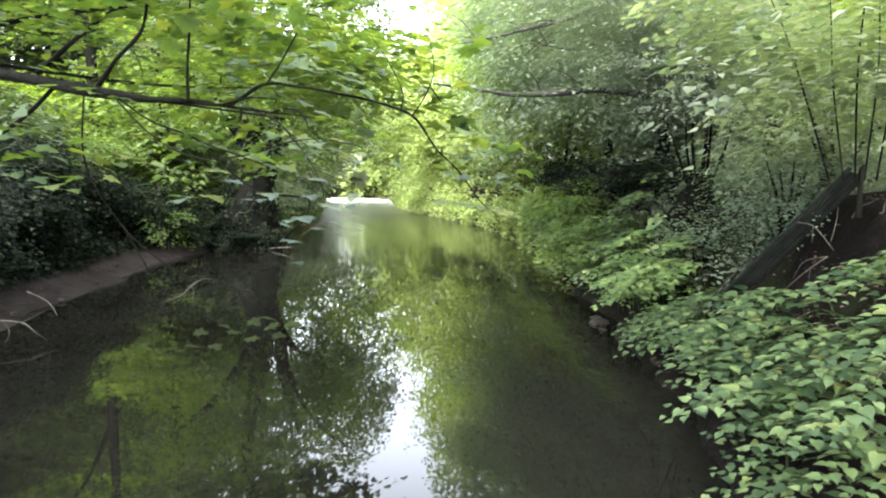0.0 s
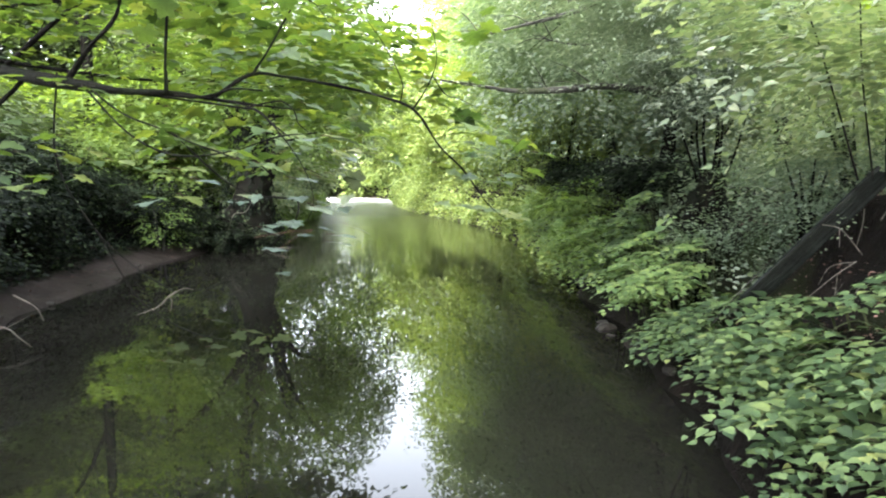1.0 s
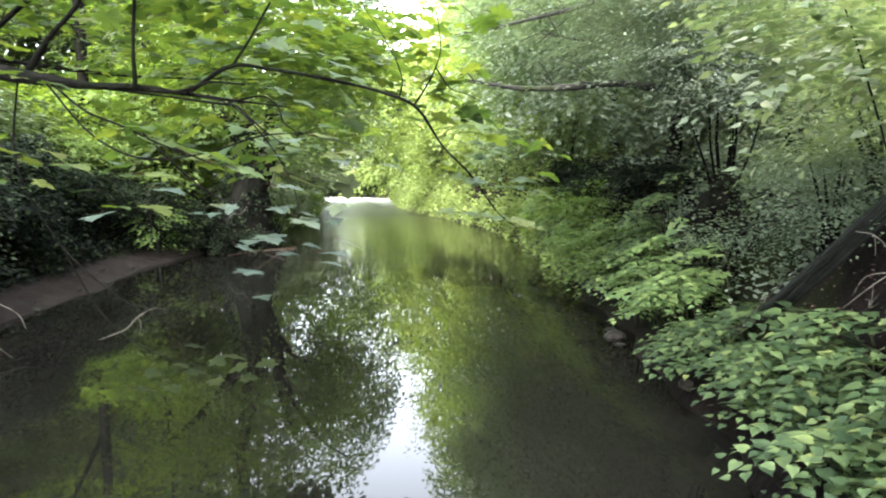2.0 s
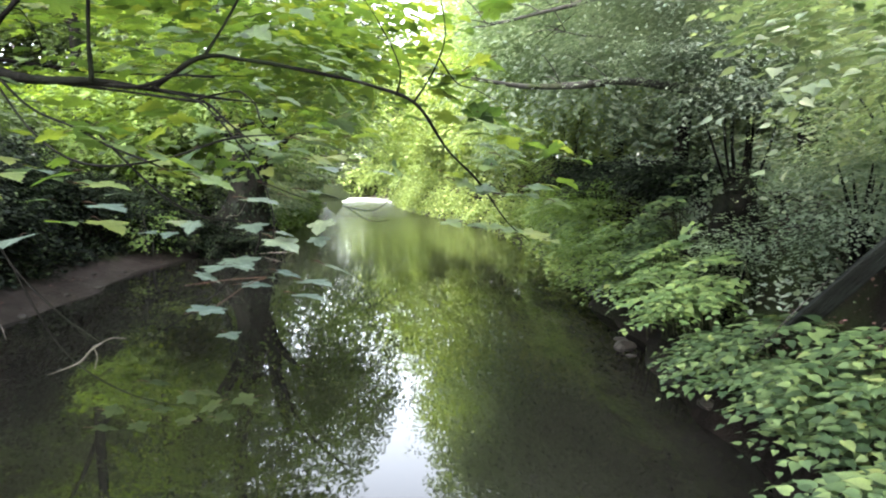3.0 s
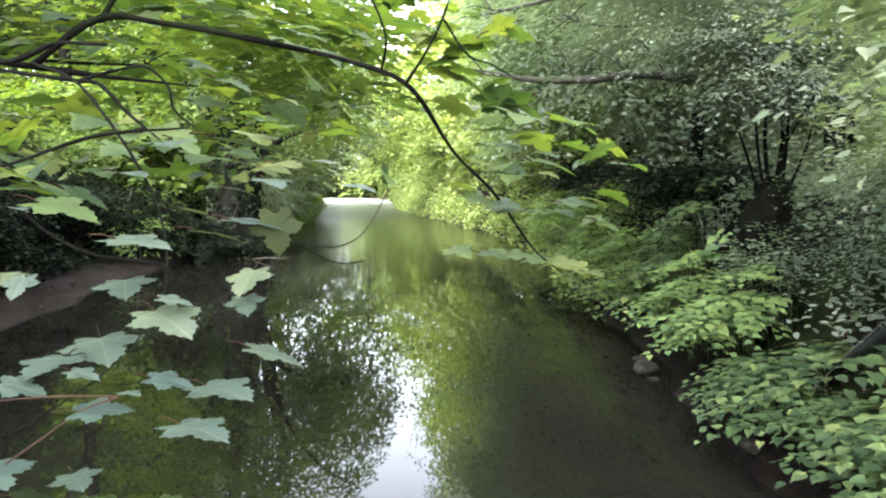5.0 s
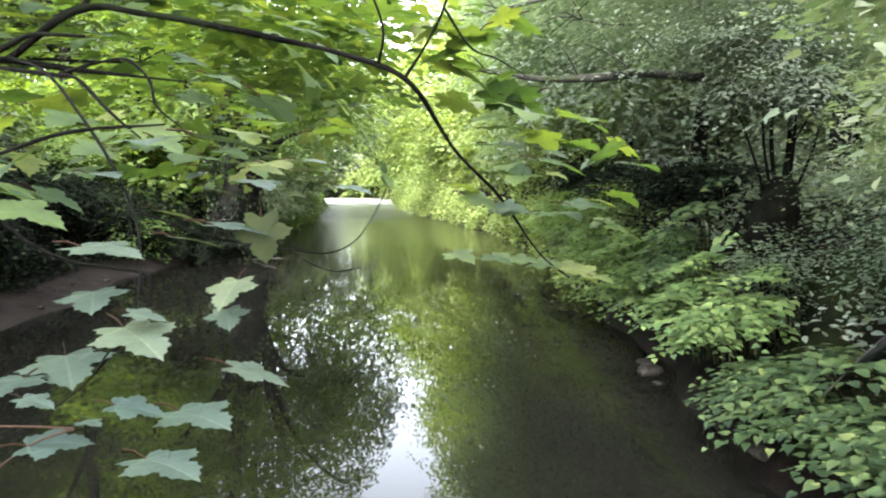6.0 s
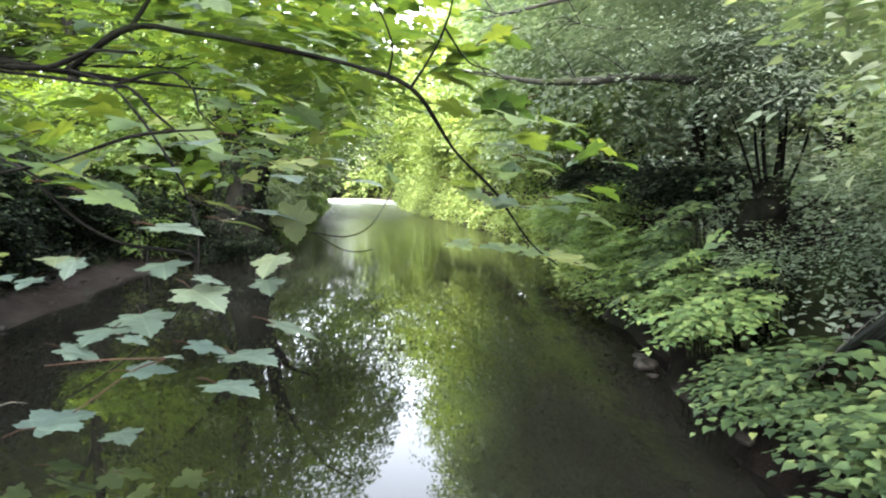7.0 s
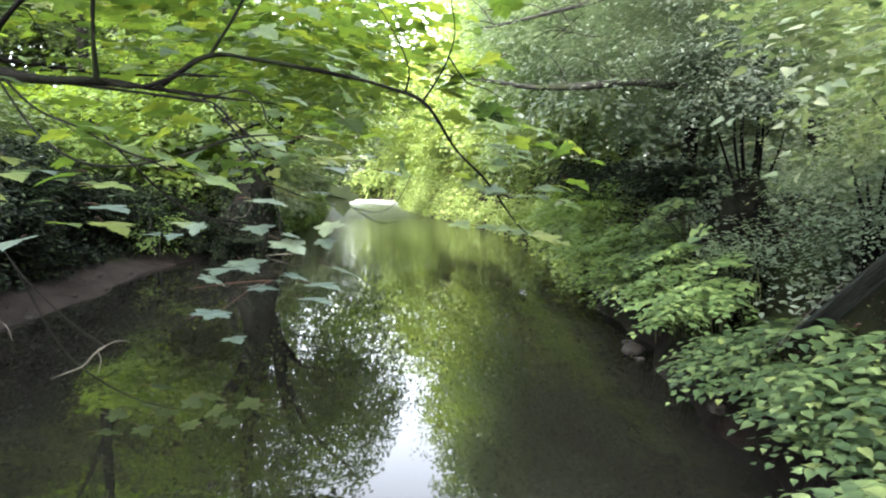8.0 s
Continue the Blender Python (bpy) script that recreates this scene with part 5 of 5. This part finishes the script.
    for c, r, n in (((-3.3, 4.2, 3.0), (1.6, 1.1, 0.9), 75), ((-2.2, 4.8, 3.3), (1.8, 1.2, 0.9), 85), ((-1.3, 4.6, 2.9), (1.0, 1.1, 0.6), 60),
                    ((-1.7, 6.2, 2.7), (1.2, 1.2, 0.9), 75), ((-1.45, 7.4, 3.1), (0.8, 1.0, 0.9), 130), ((-0.95, 4.0, 2.55), (0.5, 0.7, 0.5), 50), ((-0.75, 5.6, 2.7), (0.45, 0.8, 0.5), 60), ((-2.4, 7.8, 3.2), (0.8, 0.9, 0.7), 60), ((-2.8, 8.2, 3.4), (1.1, 1.0, 0.7), 80),
                    # first two clumps hang unseen over the camera, added to shade the low leaves
                    ((-2.7, 2.4, 4.3), (1.5, 2.0, 0.9), 80), ((-1.3, 0.9, 4.1), (1.3, 1.7, 0.7), 80), ((-4.2, 5.5, 5.2), (2.4, 2.4, 2.2), 130), ((-5.6, 8.6, 5.0), (1.6, 2.0, 1.2), 90), ((-5.5, 5.5, 6.6), (2.4, 2.4, 1.8), 90)):
        clouds.append(crown_cloud(rng, c, r, n, 9, 0.55, 0.098, tilt=0.06, droop=0.1, loose=0.11, tier=0.07, lumps=20))
    cloud = joined(clouds)
    p = cloud[0]
    cloud = keep(cloud, ((p[:, 2] > 3.2) | (p[:, 1] > 2.2)) & ((p[:, 2] > 3.2) | (p[:, 1] > 2.6) | (p[:, 0] < -0.6)) & (p[:, 2] > 1.72))
    p = cloud[0]
    cloud = keep(cloud, ~((p[:, 1] < 2.95) & (p[:, 0] > -1.35) & (p[:, 2] > 1.9) & (p[:, 2] < 2.22)))  # the arching branch stays clear
    cloud = open_lane(cloud)
    # single leaves of the low shoots, near the middle of the river
    low = [(-0.481, 2.28, 1.656, 0.95), (-0.413, 2.4, 1.655, 0.8), (-0.359, 2.35, 1.586, 0.75), (-0.359, 2.35, 1.547, 0.6), (-0.403, 2.25, 1.575, 0.5), (-0.415, 2.22, 1.558, 0.95), (-0.504, 2.28, 1.591, 0.8),
           (-0.534, 2.27, 1.509, 1.0), (-0.566, 2.2, 1.505, 0.85), (-0.557, 2.16, 1.485, 0.6), (-0.451, 2.12, 1.513, 0.4), (-0.433, 2.11, 1.481, 0.65), (-0.399, 2.12, 1.493, 0.3), (-0.376, 2.16, 1.494, 0.6), (-0.34, 2.2, 1.472, 0.95), (-0.333, 2.11, 1.456, 0.85), (-0.306, 2.31, 1.486, 0.9), (-0.514, 2.037, 1.444, 0.85), (-0.535, 2.2, 1.345, 0.6)]
    high = [(-0.307, 2.43, 1.848, 0.9), (-0.376, 2.42, 1.8, 1.15), (-0.583, 2.2, 1.705, 0.45), (-0.552, 2.4, 1.753, 0.85), (-0.37, 2.56, 1.739, 0.8), (-0.528, 2.6, 1.681, 0.9), (-0.287, 2.6, 1.763, 0.75), (-0.436, 2.6, 1.721, 0.65), (-0.377, 2.45, 1.672, 1.0), (-0.382, 2.4, 1.999, 0.7), (-0.509, 2.45, 1.804, 0.9), (-0.3, 2.62, 1.78, 0.8), (-0.22, 2.62, 1.73, 0.8)]
    left = [(-0.727, 2.071, 1.648, 0.85), (-0.725, 2.24, 1.582, 0.5), (-0.69, 2.3, 1.6, 0.6), (-0.655, 2.27, 1.583, 0.5), (-0.68, 2.2, 1.575, 0.45), (-0.883, 2.0, 1.585, 0.85), (-0.917, 2.4, 1.668, 0.5), (-0.941, 2.2, 1.724, 0.7)]
    own = np.array(low + high + left)
    n = len(own)
    axis = np.column_stack([rng.uniform(-0.1, 1.0, n), rng.uniform(-1.0, 0.3, n), rng.uniform(-0.14, 0.0, n)])
    normal = np.array([0.02, -0.02, 1.0]) + 0.08 * rng.standard_normal((n, 3))
    mine = (own[:, :3] - 0.035 * unit(axis), axis, normal, 0.09 * own[:, 3])
    tips = np.vstack([np.array(a) + (np.array(b) - a) * np.linspace(0, 1, m)[:, None] + rng.normal(0, 0.012, (m, 3)) * [1, 3, 0.8] for a, b, m in TIP_ROWS])
    few = len(tips)
    tips = np.vstack([tips, LOW_SPRAY])
    n = len(tips)
    axis = np.column_stack([rng.uniform(0.3, 1.0, n) * np.where(rng.random(n) < 0.25, -1, 1), rng.uniform(-0.6, 0.35, n), rng.uniform(-0.22, 0.02, n)])
    ends = (tips - 0.04 * unit(axis), axis, np.column_stack([np.zeros(n), np.where(tips[:, 2] > 1.72, 0.12, -0.12), np.ones(n)]) + 0.14 * rng.standard_normal((n, 3)), rng.uniform(0.075, 0.115, n) * np.where(np.arange(n) < few, 1.0, 0.75))
    order = np.argsort(np.linalg.norm(cloud[0] - [-0.6, 2.4, 1.8], axis=1))
    me = one_leaf(SYC_SHAPE, "leaf", 0.35)
    me.materials[0] = SYC
    top = one_leaf(FLAT_SHAPE, "leaf", 0.45)
    top.materials[0] = SYC_TOP
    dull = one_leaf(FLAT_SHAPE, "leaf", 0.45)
    dull.materials[0] = SYC_DIM
    leaf_objects(*mine, top, nearest(mine[0]), base)
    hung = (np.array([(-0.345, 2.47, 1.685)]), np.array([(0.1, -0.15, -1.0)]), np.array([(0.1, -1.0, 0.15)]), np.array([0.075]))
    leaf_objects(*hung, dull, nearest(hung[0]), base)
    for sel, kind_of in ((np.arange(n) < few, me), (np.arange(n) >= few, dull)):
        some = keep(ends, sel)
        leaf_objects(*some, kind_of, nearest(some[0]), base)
    close = tuple(c[order[:240]] for c in cloud)
    leaf_objects(*close, me, nearest(close[0]), base)
    rest = tuple(c[order[240:]] for c in cloud)
    tagged(part("crown", leaf_cloud(rest[0] - base, *rest[1:], LITE_SHAPE), SYC, root), kind="stuff")


sycamore()


# ---- small things ----
def sheet():
    """A dark corrugated sheet with a rolled upper edge that lies up the earth bank."""
    a, b = np.array([2.3, 4.85, 0.72]), np.array([2.86, 4.22, 1.74])
    root = thing("corrugated_sheet", a, "dark green corrugated sheet half buried in the earth bank", "metal sheet")
    along = b - a
    side = np.array([0.028, -0.06, -0.018])
    nu, nv = 12, 26
    u, v = np.meshgrid(np.linspace(0.02, 1, nu), np.linspace(0, 1, nv), indexing="ij")
    n = unit(np.cross(along, side))
    if n[2] < 0:
        n = -n
    p = along * u[..., None] + side * v[..., None] + n * (0.016 * np.sin(v * 2 * np.pi * 5) - 0.12 * v ** 2)[..., None]
    lower = p - n * 0.004
    i, j = np.meshgrid(np.arange(nu - 1), np.arange(nv - 1), indexing="ij")
    f = np.stack([i * nv + j, i * nv + j + 1, (i + 1) * nv + j + 1, (i + 1) * nv + j], -1).reshape(-1, 4)
    part("panel", raw_mesh("panel", np.vstack([p.reshape(-1, 3), lower.reshape(-1, 3)]), [f, f[:, ::-1] + nu * nv], True), PLANK, root)
    part("rim", tube([(*(along * s + n * 0.012), 0.016) for s in (0.0, 0.35, 0.7, 1.02)], 8, 4), PLANK, root)


def stick(name, pts, mat, label, category="stick", forks=()):
    root = thing(name, pts[0][:3], label, category)
    o = np.array([*pts[0][:3], 0.0])
    thin = np.array([1, 1, 1, 0.6])
    part("shaft", tube([(np.array(p) - o) * thin for p in pts], 6, 6, 0.08, len(pts)), mat, root)
    for f in forks:
        part("side_twig", tube([(np.array(p) - o) * thin for p in f], 5, 5, 0.05, 3), mat, root)
    return root


sheet()
stick("dead_twig", [(2.51, 4.2, 1.38, 0.006), (2.56, 4.1, 1.36, 0.006), (2.65, 4.0, 1.2, 0.004)], DEADWOOD, "pale broken dead stem on the dark earth bank", forks=[[(2.56, 4.1, 1.36, 0.004), (2.5, 4.0, 1.25, 0.002)]])
stick("dead_twig", [(2.6, 3.98, 1.16, 0.006), (2.5, 4.0, 1.08, 0.006), (2.38, 4.08, 0.92, 0.004)], DEADWOOD, "pale bent dead stems on the dark earth bank", forks=[[(2.6, 3.98, 1.16, 0.004), (2.48, 4.04, 1.12, 0.004), (2.42, 4.06, 1.0, 0.002)], [(2.5, 4.0, 1.08, 0.004), (2.46, 3.95, 0.95, 0.002)]])
stick("dead_twig", [(2.66, 3.9, 1.12, 0.007), (2.7, 3.8, 1.04, 0.006), (2.76, 3.7, 1.05, 0.004), (2.8, 3.62, 1.12, 0.002)], DEADWOOD, "pale curved root hanging from the earth bank")
stick("dead_twig", [(2.72, 3.95, 1.2, 0.008), (2.73, 3.93, 1.12, 0.008), (2.74, 3.92, 1.06, 0.005)], DEADWOOD, "short pale root stub in the earth bank")
def loose_twigs():
    """Thin bare roots and twigs lying over the dark earth bank."""
    rng = np.random.default_rng(88)
    for k in range(16):
        x, y, a = rng.uniform(2.4, 3.1), rng.uniform(3.3, 4.7), rng.uniform(-1.2, 1.2)
        d = np.array([math.sin(a), -math.cos(a)]) * rng.uniform(0.09, 0.24)
        pts = []
        for j, w in zip(range(4), (0.0055, 0.005, 0.004, 0.0025)):
            px, py = x + d[0] * j / 3 + rng.normal(0, 0.012), y + d[1] * j / 3 + rng.normal(0, 0.012)
            pts.append((px, py, on_ground(px, py) + 0.012 + 0.02 * (j % 2) * rng.random(), w))
        stick("dead_twig", pts, DEADWOOD if k % 3 else BARK_GREY, "thin dead twig lying on the dark earth bank", "twig")


loose_twigs()
stick("leaning_stick", [(1.98, 4.9, 0.37, 0.007), (2.1, 4.8, 0.58, 0.008), (2.24, 4.7, 0.84, 0.008), (2.42, 4.6, 1.1, 0.005)], BARK_GREY, "thin straight grey stick leaning through the knotweed")
stick("driftwood", [(-4.75, 6.1, 0.24, 0.014), (-4.45, 6.15, 0.2, 0.013), (-4.2, 6.0, 0.13, 0.008), (-4.05, 5.95, 0.06, 0.004)], DEADWOOD, "bare grey driftwood twigs on the muddy shore", "driftwood", [[(-4.45, 6.15, 0.2, 0.008), (-4.3, 6.3, 0.3, 0.003)], [(-4.6, 6.1, 0.22, 0.008), (-4.4, 5.9, 0.16, 0.006), (-4.3, 5.7, 0.1, 0.003)]])
stick("driftwood", [(-4.9, 6.9, 0.4, 0.012), (-4.6, 6.8, 0.3, 0.01), (-4.3, 6.5, 0.2, 0.006)], DEADWOOD, "bare grey driftwood twigs on the muddy shore", "driftwood", [[(-4.6, 6.8, 0.3, 0.006), (-4.5, 6.6, 0.38, 0.002)]])
stick("floating_branch", [(-4.6, 15.4, 0.02, 0.03), (-4.1, 15.0, 0.09, 0.025), (-3.75, 14.8, 0.12, 0.015), (-3.5, 14.9, 0.1, 0.006)], DEADWOOD, "pale bare branch lying on the water by the old tree", "branch", [[(-4.1, 15.0, 0.09, 0.012), (-3.9, 15.3, 0.03, 0.005)]])
stick("bare_branch", [(-5.4, 15.1, 0.55, 0.02), (-5.2, 15.0, 0.95, 0.016), (-4.9, 14.9, 1.0, 0.012), (-4.7, 14.9, 1.3, 0.004)], DEADWOOD, "pale bare crooked branch against the old trunk", "branch")


def overhanging_branch(pts, seed, label):
    """A long bare bough reaching over the river from the trees on the bank."""
    rng = np.random.default_rng(seed)
    root = thing("overhanging_bough", pts[0][:3], label, "branch", "boughs over the river")
    o = np.array(pts[0][:3])
    part("bough", tube([(*(np.array(p[:3]) - o), p[3]) for p in pts], 8, 7, 0.07, seed), BARK_GREY, root)
    line = spline(np.array(pts)[:, :3], 8)
    for k in range(7):
        b = line[rng.integers(len(line) // 3, len(line))]
        d = unit(np.array([-0.6, rng.uniform(-0.8, 0.8), rng.uniform(-0.4, 0.7)])) * rng.uniform(0.25, 0.7)
        part("twig", tube([(*(b - o), 0.008), (*(b - o + d * 0.5 + [0, 0, 0.04]), 0.006), (*(b - o + d), 0.002)], 5, 5, 0.05, seed + k), BARK_GREY, root)
    n = 26
    at = line[rng.integers(len(line) // 3, len(line), n)] + rng.normal(0, 0.1, (n, 3))
    cloud = sprays(rng, at, rng.standard_normal((n, 3)) * [1, 1, 0.2] + [-0.5, 0, 0], 7, 0.5, 0.08, 0.3, 0.4, 0.12)
    tagged(part("foliage", leaf_cloud(cloud[0] - o, *cloud[1:], OVAL_SHAPE), SHADE, root), kind="stuff")


overhanging_branch([(4.2, 8.6, 2.9, 0.075), (3.1, 7.8, 2.72, 0.06), (2.29, 7.3, 2.75, 0.05), (1.88, 7.3, 2.79, 0.043), (1.32, 7.2, 2.73, 0.036), (0.76, 7.0, 2.69, 0.028), (0.3, 6.9, 2.74, 0.018), (-0.28, 6.8, 2.8, 0.006)], 301, "grey bare bough reaching level over the river")
overhanging_branch([(4.4, 9.0, 4.6, 0.07), (3.0, 7.9, 4.2, 0.05), (2.04, 7.5, 3.89, 0.036), (1.45, 7.3, 3.61, 0.028), (0.9, 7.2, 3.45, 0.02), (0.5, 7.1, 3.33, 0.013), (0.1, 7.0, 3.24, 0.005)], 302, "thin dark bough sloping down over the river")
overhanging_branch([(4.4, 9.2, 3.4, 0.05), (3.0, 8.4, 3.4, 0.035), (2.2, 8.0, 3.42, 0.025), (1.6, 7.9, 3.4, 0.012), (1.2, 7.8, 3.45, 0.004)], 303, "thin dark bough over the river")


def stones():
    """Stones along the foot of the bank and scattered on the silt."""
    rng = np.random.default_rng(9)
    spots = [(1.86, 7.0, 0.13), (1.9, 7.25, 0.09), (1.83, 6.65, 0.06), (1.86, 5.0, 0.07)]
    spots += [(float(bank_left(np.array(y))) - d, y, r) for y, d, r in ((5.6, 0.2, 0.06), (6.3, 0.1, 0.05), (7.3, 0.15, 0.045), (8.3, 0.05, 0.06), (9.6, 0.2, 0.05), (10.4, 0.1, 0.07), (11.2, 0.4, 0.05), (12.0, 0.15, 0.06))]
    for x, y, r in spots:
        bm = bmesh.new()
        bmesh.ops.create_icosphere(bm, subdivisions=2, radius=r)
        k = Vector(rng.uniform(-9, 9, 3))
        for v in bm.verts:
            v.co *= 1 + 0.5 * noise.noise(v.co / r * 0.9 + k)
            v.co.z *= 0.6
        ob = part("stone", bm, STONE)
        ob.location = (x, y, max(on_ground(x, y), -0.03) + r * 0.15)
        tagged(ob, "rounded wet grey stone at the water's edge", "stone", "stones along the river")


stones()
